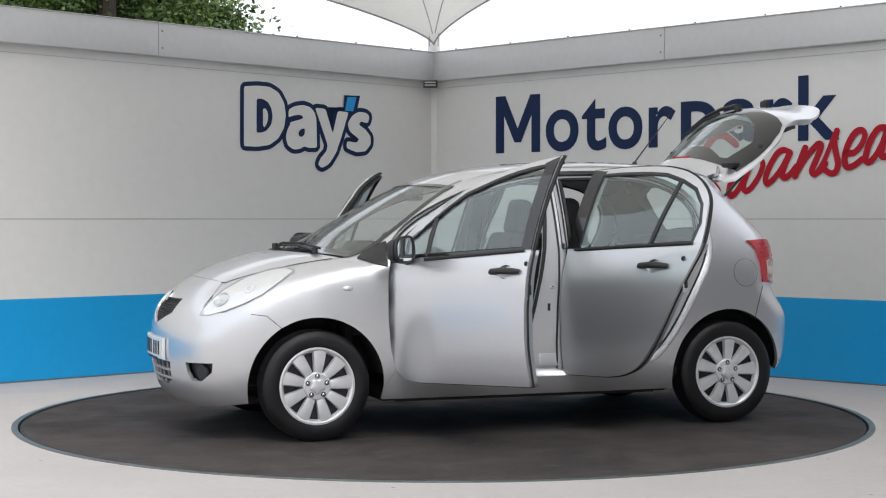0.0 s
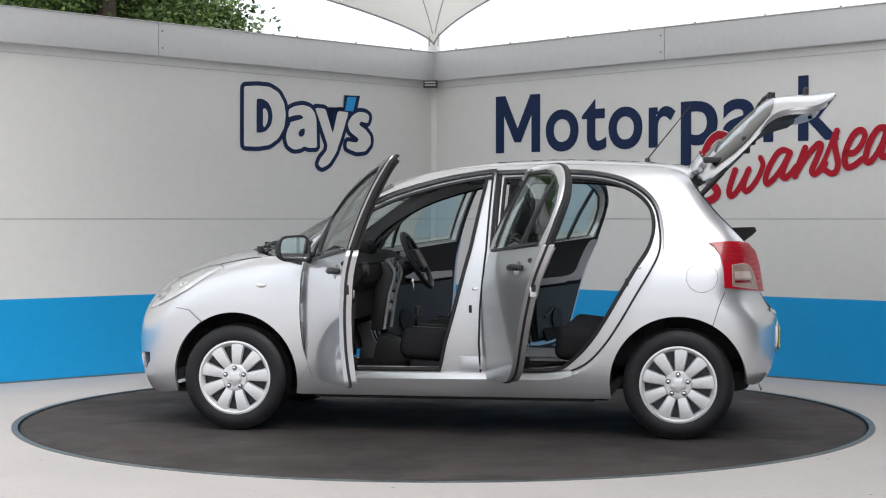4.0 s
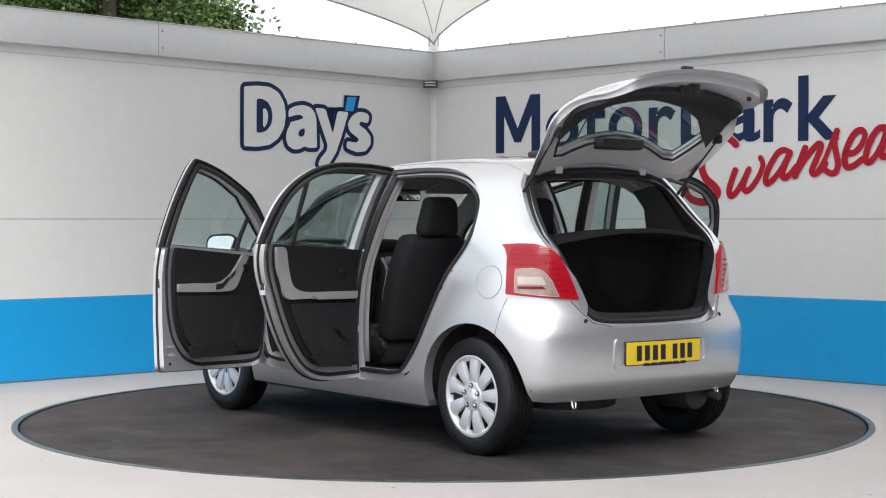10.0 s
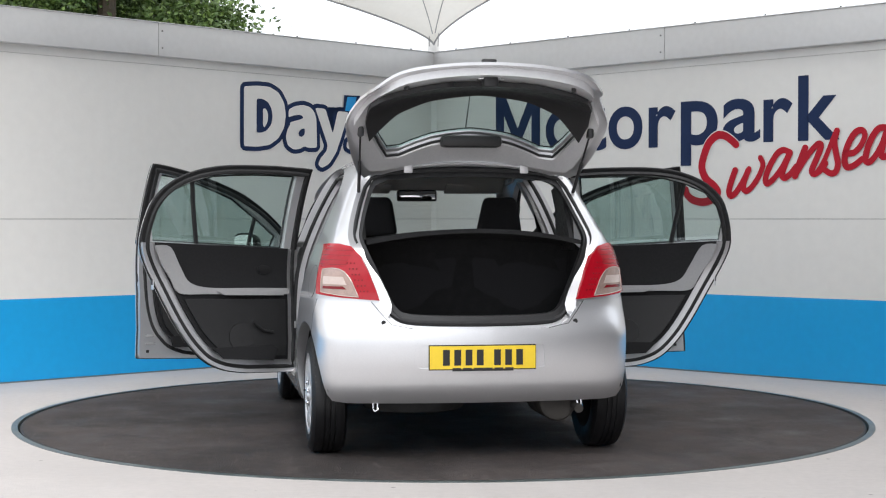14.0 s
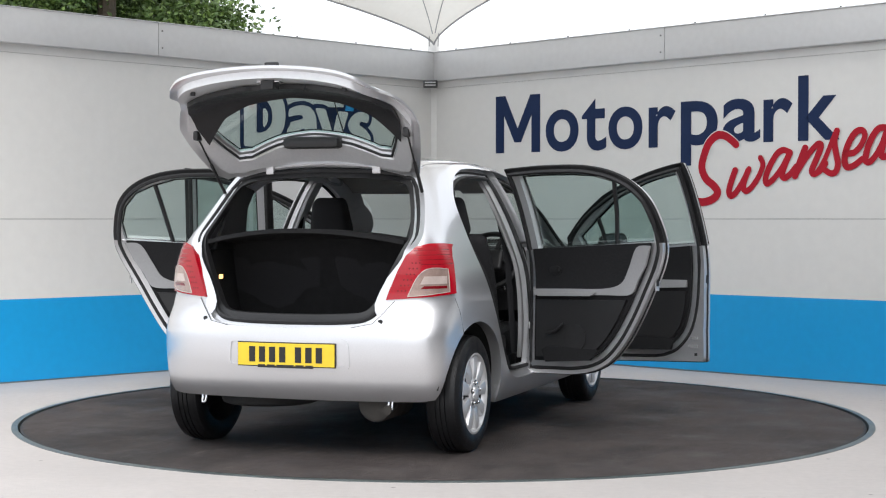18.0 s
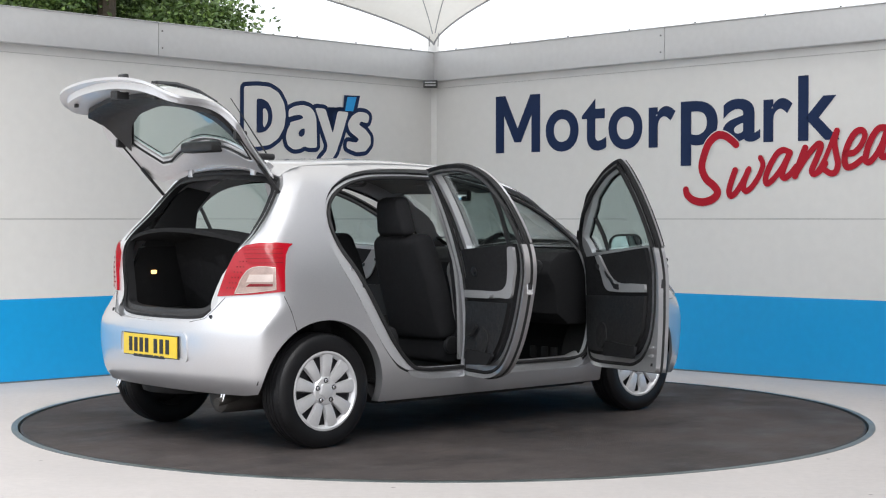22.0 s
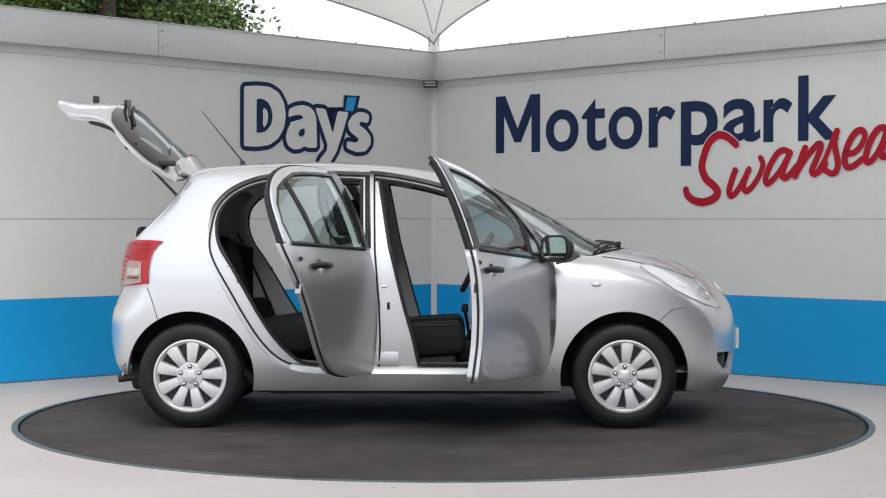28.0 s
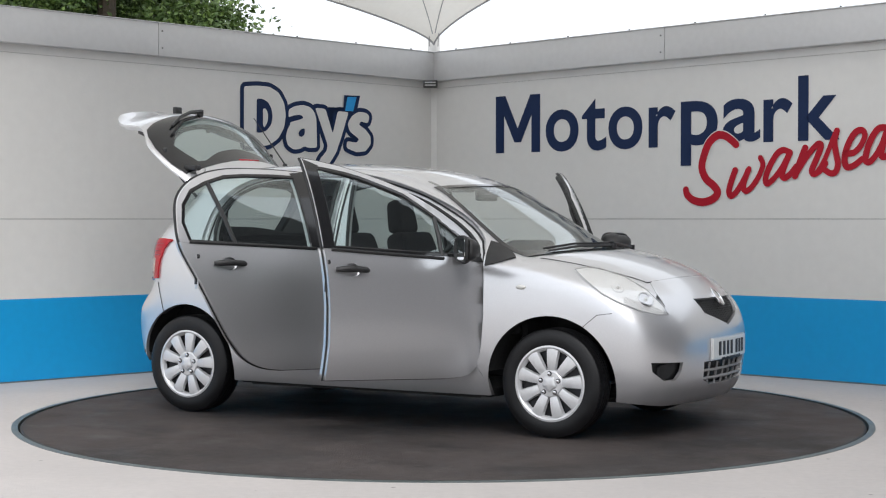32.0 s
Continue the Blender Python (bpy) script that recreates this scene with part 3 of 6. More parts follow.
def build_canopy():
    c = thing("canopy", "off-white stretched membrane canopy meeting the corner post", "canopy")
    bm = bmesh.new()
    n = 30
    a = Vector((KX, KY - 0.02, 2.735))
    size = 5.4
    grid = []
    for i in range(n + 1):
        row = []
        for j in range(n + 1):
            u, v = (i / n) ** 1.7, (j / n) ** 1.7
            # edges hang inwards between the corners
            p = a + DIR_L * size * u + DIR_R * size * v
            sag = 0.05 * size
            p += IN_L * sag * math.sin(math.pi * u) * (1 - v) + IN_R * sag * math.sin(math.pi * v) * (1 - u)
            du, dv = u * size, v * size
            p.z += 0.215 * (du ** 0.6) * (1 - v) + 0.38 * (dv ** 0.62) * (1 - u) + 1.35 * math.sqrt(u * v) + 0.5 * u * v
            row.append(bm.verts.new(p))
        grid.append(row)
    for i in range(n):
        for j in range(n):
            bm.faces.new((grid[i][j], grid[i + 1][j], grid[i + 1][j + 1], grid[i][j + 1]))
    edge_l = [grid[i][0].co.copy() for i in range(n + 1)]
    edge_r = [grid[0][j].co.copy() for j in range(n + 1)]
    fold = [[v.co.copy() for v in row] for row in grid]
    part("membrane", bm, M_CANOPY, c, "", 60)
    part("edge_cable", tube(edge_l, 0.008, 6), M_GREYTRIM, c)
    part("edge_cable", tube(edge_r, 0.008, 6), M_GREYTRIM, c)
    # a reinforced white strip runs up the membrane's fold, with a dark seam on each side
    for lean in (0.62, 1.62):
        seam = []
        for k in range(1, 9):
            u = 0.010 * k
            i, j = (u * min(1.0, 1 / lean)) ** (1 / 1.7) * n, (u * min(1.0, lean)) ** (1 / 1.7) * n
            i0, j0 = int(i), int(j)
            q = fold[i0][j0].lerp(fold[i0 + 1][j0], i - i0).lerp(fold[i0][j0 + 1].lerp(fold[i0 + 1][j0 + 1], i - i0), j - j0)
            seam.append(q + Vector((0, -0.02, -0.005)))
        part("seam", tube(seam, 0.0045, 6), M_GREYTRIM, c, "grey stitched seam")
    for d in (DIR_L, DIR_R):
        part("clamp_strap", tube([a + d * 0.05 + Vector((0, -0.02, -0.02)), a + d * 0.06 + Vector((0, -0.03, 0.14))], 0.005, 6), M_GREYTRIM, c)


def build_tree(at, height, spread, seed, leaves):
    rnd = random.Random(seed)
    t = thing("tree", "leafy green broadleaf tree behind the yard wall", "tree", pose(*at), group="trees behind the wall")
    trunk = tube([(0, 0, 0), (0.05, 0.02, height * 0.3), (-0.04, 0.05, height * 0.6), (0.05, 0, height * 0.92)], [0.22, 0.18, 0.12, 0.04], 10)
    tips = []
    for k in range(16):
        an = k * 2.4 + rnd.random()
        h0 = height * rnd.uniform(0.2, 0.75)
        ln = spread * rnd.uniform(0.55, 0.95)
        end = Vector((math.cos(an) * ln, math.sin(an) * ln, h0 + ln * rnd.uniform(0.1, 0.6)))
        mid = end * 0.5 + Vector((0, 0, h0 * 0.5 + 0.1))
        merge(trunk, tube([(0, 0, h0), mid, end], [0.07, 0.045, 0.012], 6))
        tips += [end, mid, end * 0.75 + Vector((0, 0, h0 * 0.25))]
    part("trunk", trunk, M_BARK, t)
    for mat, share in ((M_LEAF, 0.6), (M_LEAF2, 0.4)):
        vs, fs = [], []
        for _ in range(int(leaves * share)):
            c = rnd.choice(tips)
            p = c + Vector((rnd.gauss(0, 1), rnd.gauss(0, 1), rnd.gauss(0, 0.8))) * spread * 0.145
            q = Euler((rnd.uniform(0, 6.28), rnd.uniform(-0.9, 0.9), rnd.uniform(0, 6.28))).to_matrix()
            s = rnd.uniform(0.026, 0.050)
            base = len(vs)
            for v in ((-0.5, 0, 0), (0, -0.32, 0.06), (0.55, 0, -0.04), (0, 0.32, 0.06)):
                vs.append(tuple(p + q @ Vector(v) * s * 2))
            fs.append((base, base + 1, base + 2, base + 3))
        me = bpy.data.meshes.new("crown")
        me.from_pydata(vs, [], fs)
        link_mesh("crown", me, mat, t)


def build_surroundings():
    # unseen plain walls added to close the yard beside and behind the camera
    for nm, p, q, h, mat, lab in (("wall_back", (-30, -34), (9, -34), 2.2, M_FASCIA, "plain grey boundary wall closing the yard"),
                                  ("wall_left_far", (-30, -34), (-30, 10), 2.4, M_FASCIA, "plain grey boundary wall closing the yard"),
                                  # added unseen wall: keeps light off the right side and darkens the door reflections
                                  ("shade_wall_right", (5.6, -5), (5.6, 8.6), 11.0, M_SHADEWALL, "tall dark unseen wall added to keep light off the right side"),
                                  ("wall_right_yard", (9, -34), (9, -5), 2.2, M_FASCIA, "plain grey boundary wall closing the yard")):
        dx, dy = q[0] - p[0], q[1] - p[1]
        ob = part(nm, box((math.hypot(dx, dy), 0.3, h), (0, 0, h / 2), 0.02), mat, None)
        ob.matrix_basis = pose((p[0] + q[0]) / 2, (p[1] + q[1]) / 2, 0, 0, 0, math.degrees(math.atan2(dy, dx)))
        tagged(ob, lab, "wall", kind="structure")


build_ground()
turntable = build_turntable()
build_wall("wall_west", WALL_L, 0.047, 1)
build_wall("wall_east", WALL_R, 0.042, -1)
build_signs()
build_corner()
build_canopy()
for at, hh, sp, sd, lv in (((-4.25, 20.5, 0), 6.2, 1.9, 3, 90000), ((-6.6, 21.0, 0), 6.6, 2.2, 5, 70000), ((-5.5, 22.2, 0), 6.9, 2.3, 11, 70000)):
    build_tree(at, hh, sp, sd, lv)
build_surroundings()


# ---- the car: x forward, y to its left, z up; the origin lies on the ground midway between the axles ----
def spline1(pts):
    """A smooth curve through (a, b) pairs, as a function of a."""
    xs = np.array([p[0] for p in pts], float)
    ys = np.array([p[1] for p in pts], float)
    h = np.diff(xs)
    d = np.diff(ys) / h
    m = np.empty(len(xs))
    m[0], m[-1] = d[0], d[-1]
    m[1:-1] = (d[:-1] * h[1:] + d[1:] * h[:-1]) / (h[1:] + h[:-1])

    def f(x):
        x = np.asarray(x, float)
        i = np.clip(np.searchsorted(xs, x) - 1, 0, len(h) - 1)
        t = (x - xs[i]) / h[i]
        inside = (2 * t ** 3 - 3 * t ** 2 + 1) * ys[i] + (t ** 3 - 2 * t ** 2 + t) * h[i] * m[i] + (-2 * t ** 3 + 3 * t ** 2) * ys[i + 1] + (t ** 3 - t ** 2) * h[i] * m[i + 1]
        lo, hi = ys[0] + (x - xs[0]) * m[0], ys[-1] + (x - xs[-1]) * m[-1]
        return np.where(t < 0, lo, np.where(t > 1, hi, inside))
    return f


PLAN_W = spline1([(-1.8, 0.745), (-1.4, 0.800), (-1.0, 0.836), (-0.4, 0.846), (0.3, 0.846), (0.9, 0.838), (1.3, 0.812), (1.6, 0.772), (1.9, 0.71)])
SECTION = spline1([(0.14, -0.120), (0.20, -0.058), (0.26, -0.034), (0.30, -0.024), (0.45, -0.006), (0.60, 0.0), (0.75, -0.004), (0.88, -0.016), (0.98, -0.040), (1.10, -0.083), (1.25, -0.150), (1.38, -0.222), (1.46, -0.275)])
TOP = spline1([(-1.6, 1.41), (-1.42, 1.466), (-1.30, 1.492), (-0.90, 1.526), (-0.59, 1.535), (-0.30, 1.527), (0.0, 1.504), (0.24, 1.463), (0.50, 1.378),
               (0.73, 1.265), (0.94, 1.150), (1.08, 1.068), (1.20, 1.026), (1.35, 1.003), (1.55, 0.950), (1.75, 0.866), (1.90, 0.764), (2.05, 0.62)])
NOSE = spline1([(0.12, 1.79), (0.18, 1.87), (0.25, 1.92), (0.35, 1.948), (0.48, 1.962), (0.60, 1.957), (0.72, 1.935), (0.85, 1.880), (1.1, 1.68)])
TAIL = spline1([(0.16, -1.58), (0.24, -1.66), (0.33, -1.738), (0.45, -1.772), (0.56, -1.778), (0.66, -1.770), (0.72, -1.760), (0.82, -1.752), (0.95, -1.748), (1.03, -1.735), (1.10, -1.695), (1.20, -1.612), (1.32, -1.500), (1.42, -1.405), (1.50, -1.33), (1.6, -1.24)])


def step01(x, a, b):
    t = np.clip((x - a) / (b - a), 0, 1)
    return t * t * (3 - 2 * t)


def top_z(x, y):
    k = 0.46 * step01(x, -0.1, 0.75)
    cr = 0.11 - 0.05 * step01(x, 0.0, 0.7)
    return TOP(x + k * y * y) - cr * y * y - 0.12 * y ** 6


def side_y(x, z):
    rear = step01(-x, 0.75, 1.6) * step01(z, 0.9, 1.35) * 0.035
    return PLAN_W(x) + SECTION(z) - rear


def smax(a, b, k):
    m = np.maximum(a, b)
    return m + k * np.log1p(np.exp(-np.abs(a - b) / k))


def body(p):
    """The car's outer skin: zero on it, negative inside."""
    x, y, z = p[..., 0], np.abs(p[..., 1]), p[..., 2]
    f = y - side_y(x, z)
    f = smax(f, (z - top_z(x, y)) * 0.85, 0.020)
    f = smax(f, x - (NOSE(z) - 0.27 * y ** 2 - 0.55 * y ** 6), 0.045)
    f = smax(f, (TAIL(z) + (0.14 + 0.16 * step01(z, 0.6, 0.8) + 0.10 * step01(z, 1.05, 1.25)) * y ** 2 + 0.30 * y ** 6) - x, 0.030)
    return smax(f, 0.15 - z, 0.012)


def skin_normal(p):
    e = 1e-3
    g = np.stack([body(p + np.array(v) * e) - body(p - np.array(v) * e) for v in ((1, 0, 0), (0, 1, 0), (0, 0, 1))], -1)
    return g / np.maximum(np.linalg.norm(g, axis=-1, keepdims=True), 1e-9)


def cast(o, d, far):
    """The first point on the skin along rays that come in from outside."""
    n = 90
    ts = np.linspace(0, far, n)
    lo = np.zeros(len(o))
    hi = np.full(len(o), far)
    found = np.zeros(len(o), bool)
    prev = body(o)
    for a, b in zip(ts[:-1], ts[1:]):
        cur = body(o + d * b)
        new_hit = (~found) & (prev > 0) & (cur <= 0)
        lo[new_hit], hi[new_hit] = a, b
        found |= new_hit
        prev = cur
    for _ in range(24):
        mid = (lo + hi) / 2
        inside = body(o + d * mid[:, None]) <= 0
        hi = np.where(inside, mid, hi)
        lo = np.where(inside, lo, mid)
    return o + d * hi[:, None], found


def from_side(q):
    """(x, z) to the left skin."""
    q = np.asarray(q, float)
    o = np.stack([q[:, 0], np.full(len(q), 1.0), q[:, 1]], -1)
    p, ok = cast(o, np.tile([0.0, -1.0, 0.0], (len(q), 1)), 0.99)
    if not ok.all():
        # past the skin's edge: slide down onto it
        for i in np.where(~ok)[0]:
            p[i] = (q[i, 0], 0.45, q[i, 1])
            for _ in range(20):
                nn = skin_normal(p[i][None])[0]
                p[i] = p[i] - nn * body(p[i][None])[0] * 0.8
    return p


def from_door(q):
    """As from_side, but where the skin rolls over to the roof the panel keeps its own plane."""
    p = from_side(q)
    p[:, 1] = np.maximum(p[:, 1], side_y(p[:, 0], p[:, 2]) - 0.022)
    return p


def from_top(q):
    q = np.asarray(q, float)
    o = np.stack([q[:, 0], q[:, 1], np.full(len(q), 1.9)], -1)
    return cast(o, np.tile([0.0, 0.0, -1.0], (len(q), 1)), 1.75)[0]


def from_nose(q):
    """(angle about an upright axis in the engine bay, z) to the skin."""
    q = np.asarray(q, float)
    d = np.stack([np.cos(q[:, 0]), np.sin(q[:, 0]), 0 * q[:, 0]], -1)
    o = np.stack([0 * q[:, 0] + 1.0, 0 * q[:, 0], q[:, 1]], -1) + d * 1.6
    return cast(o, -d, 1.59)[0]


def from_tail(q):
    q = np.asarray(q, float)
    d = np.stack([-np.cos(q[:, 0]), np.sin(q[:, 0]), 0 * q[:, 0]], -1)
    o = np.stack([0 * q[:, 0] - 1.0, 0 * q[:, 0], q[:, 1]], -1) + d * 1.6
    return cast(o, -d, 1.59)[0]


def from_back(q):
    """(y, z) seen from behind to the skin."""
    q = np.asarray(q, float)
    o = np.stack([np.full(len(q), -2.3), q[:, 0], q[:, 1]], -1)
    return cast(o, np.tile([1.0, 0.0, 0.0], (len(q), 1)), 2.0)[0]


def from_front(q):
    q = np.asarray(q, float)
    o = np.stack([np.full(len(q), 2.4), q[:, 0], q[:, 1]], -1)
    return cast(o, np.tile([-1.0, 0.0, 0.0], (len(q), 1)), 2.2)[0]


def densify(poly, step):
    out = []
    m = len(poly)
    for i in range(m):
        a, b = np.array(poly[i], float), np.array(poly[(i + 1) % m], float)
        k = max(1, int(math.ceil(np.linalg.norm(b - a) / step)))
        for j in range(k):
            out.append(a + (b - a) * j / k)
    return np.array(out)


def in_poly(pts, poly):
    x, y = pts[:, 0], pts[:, 1]
    inside = np.zeros(len(pts), bool)
    m = len(poly)
    for i in range(m):
        x0, y0 = poly[i]
        x1, y1 = poly[(i + 1) % m]
        if y0 == y1:
            continue
        hit = ((y0 > y) != (y1 > y)) & (x < (x1 - x0) * (y - y0) / (y1 - y0) + x0)
        inside ^= hit
    return inside


def fill(poly, holes, step):
    """Triangles that fill an outline with holes, on an even grid. Gives points, triangles and the border loops' edges."""
    from_loops = [densify(l, step) for l in [poly] + list(holes)]
    pts, edges = [], []
    for l in from_loops:
        b = len(pts)
        pts += [Vector(p) for p in l]
        edges += [(b + i, b + (i + 1) % len(l)) for i in range(len(l))]
    border = np.array([tuple(p) for p in pts])
    lo, hi = border.min(0), border.max(0)
    gx = np.arange(lo[0], hi[0] + step, step)
    gy = np.arange(lo[1], hi[1] + step, step * 0.866)
    g = np.array([(x + (step / 2 if j % 2 else 0), y) for j, y in enumerate(gy) for x in gx])
    keep = in_poly(g, from_loops[0])
    for l in from_loops[1:]:
        keep &= ~in_poly(g, l)
    g = g[keep]
    if len(g):
        far = np.ones(len(g), bool)
        for c in range(0, len(border), 64):
            far &= (np.linalg.norm(g[:, None] - border[None, c:c + 64], axis=-1) > step * 0.5).all(1)
        pts += [Vector(p) for p in g[far]]
    from mathutils.geometry import delaunay_2d_cdt
    vs, _, fs, *_ = delaunay_2d_cdt(pts, edges, [], 0, 1e-6)
    v = np.array([tuple(p) for p in vs])
    f = np.array([t for t in fs if len(t) == 3])
    cen = v[f].mean(1)
    ok = in_poly(cen, from_loops[0])
    for l in from_loops[1:]:
        ok &= ~in_poly(cen, l)
    f = f[ok]
    return v, f


def drape(name, poly, fn, mat, parent, holes=(), step=0.045, thick=0.003, lift=0.0, mirror=False, label="", inward=None, flat=False):
    """A panel: an outline laid on the car's skin, with thickness behind it. mirror: on the right side. inward: a fixed way for its thickness."""
    v2, f = fill(poly, holes, step)
    p = fn(v2)
    nrm = skin_normal(p)
    if lift:
        p = p + nrm * lift
    # wind the triangles outwards
    tri = p[f]
    fn_ = np.cross(tri[:, 1] - tri[:, 0], tri[:, 2] - tri[:, 0])
    if (fn_ * nrm[f].mean(1)).sum() < 0:
        f = f[:, ::-1]
    back = p - nrm * thick if inward is None else p + np.array(inward) * thick
    n = len(p)
    count = {}
    for t in f:
        for a, b in ((t[0], t[1]), (t[1], t[2]), (t[2], t[0])):
            count[(a, b)] = True
    rim = [(a, b) for (a, b) in count if (b, a) not in count]
    verts = np.concatenate([p, back, p, back])
    faces = [tuple(t) for t in f] + [tuple(t[::-1] + n) for t in f] + [(b + 2 * n, a + 2 * n, a + 3 * n, b + 3 * n) for a, b in rim]
    if mirror:
        verts = verts * np.array([1, -1, 1])
        nrm = nrm * np.array([1, -1, 1])
        faces = [t[::-1] for t in faces]
    used = sorted({i for t in faces for i in t})
    remap = {o: i for i, o in enumerate(used)}
    verts = verts[used]
    faces = [tuple(remap[i] for i in t) for t in faces]
    me = bpy.data.meshes.new(name)
    me.from_pydata([tuple(x) for x in verts], [], faces)
    if not flat:
        me.shade_smooth()
        loops = np.empty(len(me.loops), int)
        me.loops.foreach_get("vertex_index", loops)
        full = np.zeros((4 * n, 3))
        full[:n] = nrm
        full[n:2 * n] = -nrm
        full = full[used]
        me.normals_split_custom_set([tuple(x) for x in full[loops]])
    return link_mesh(name, me, mat, parent, label)


# outlines in side view, (x, z)
B_TOP, B_LOW = -0.222, -0.185
FRONT_DOOR = ([(B_LOW + 0.004, 0.318)] + smooth_line([(0.60, 0.312), (0.72, 0.325), (0.785, 0.37), (0.825, 0.48), (0.842, 0.66), (0.838, 0.86), (0.815, 1.00)], 4)
              + smooth_line([(0.775, 1.075), (0.70, 1.145), (0.56, 1.238), (0.36, 1.335), (0.10, 1.412), (-0.10, 1.450), (B_TOP + 0.004, 1.464)], 4) + [(-0.205, 1.02), (-0.178, 0.70), (-0.172, 0.50)])
REAR_DOOR = ([(B_LOW - 0.004, 0.318), (-0.180, 0.50), (-0.186, 0.70), (-0.213, 1.02), (B_TOP - 0.004, 1.455)]
             + smooth_line([(-0.45, 1.462), (-0.66, 1.458), (-0.80, 1.445), (-0.93, 1.412), (-1.04, 1.352), (-1.115, 1.265), (-1.145, 1.15), (-1.150, 1.03), (-1.115, 0.93), (-1.02, 0.765), (-0.93, 0.61), (-0.845, 0.485), (-0.745, 0.385), (-0.63, 0.335), (-0.50, 0.318)], 4))
ARCH_F, ARCH_R, ARCH_RAD = (1.23, 0.30), (-1.23, 0.30), 0.365


def arch(c, a0, a1, n=22, r=ARCH_RAD):
    return [(c[0] + r * math.cos(radians(a0 + (a1 - a0) * k / n)), c[1] + r * 1.0 * math.sin(radians(a0 + (a1 - a0) * k / n))) for k in range(n + 1)]


HOOD_EDGE = spline1([(0.95, 0.682), (1.05, 0.676), (1.2, 0.648), (1.4, 0.592), (1.6, 0.510), (1.66, 0.478), (1.82, 0.36)])
RAIL_Y = spline1([(-1.35, 0.49), (-1.0, 0.515), (-0.3, 0.525), (0.2, 0.53), (0.45, 0.56), (0.8, 0.645), (0.95, 0.668), (1.05, 0.678)])


def rail_line(x0, x1, n):
    return [(float(x), float(top_z(x, RAIL_Y(x)))) for x in np.linspace(x0, x1, n)]


def hood_line(x0, x1, n):
    return [(float(x), float(top_z(x, HOOD_EDGE(x)))) for x in np.linspace(x0, x1, n)]


def turned(hinge, degrees, lean=0.0):
    """A swing about a nearly upright hinge line whose top leans in towards the car by lean degrees."""
    h = Vector((hinge[0], hinge[1], 0.6))
    axis = Vector((0, -math.copysign(math.sin(radians(lean)), hinge[1]), math.cos(radians(lean))))
    return Matrix.Translation(h) @ Matrix.Rotation(radians(degrees), 4, axis) @ Matrix.Translation(-h)


def loop_tube(poly, fn, r, mirror, lift=0.0, dy=0.0, step=0.04):
    p = fn(densify(poly, step))
    nn = skin_normal(p)
    p = p + nn * lift + np.array([0, dy, 0])
    if mirror:
        p = p * np.array([1, -1, 1])
    return tube([tuple(q) for q in p], r, 6, True)


def boot_edge():
    # the side panel's rear edge runs along the tailgate's outline
    q = [(y, z) for y, z in densify(inset(TAILGATE, -0.004), 0.03) if y > 0 and 1.03 < z < 1.405]
    q.sort(key=lambda p: -p[1])
    return [(float(p[0]), float(p[2])) for p in from_back(np.array(q))]


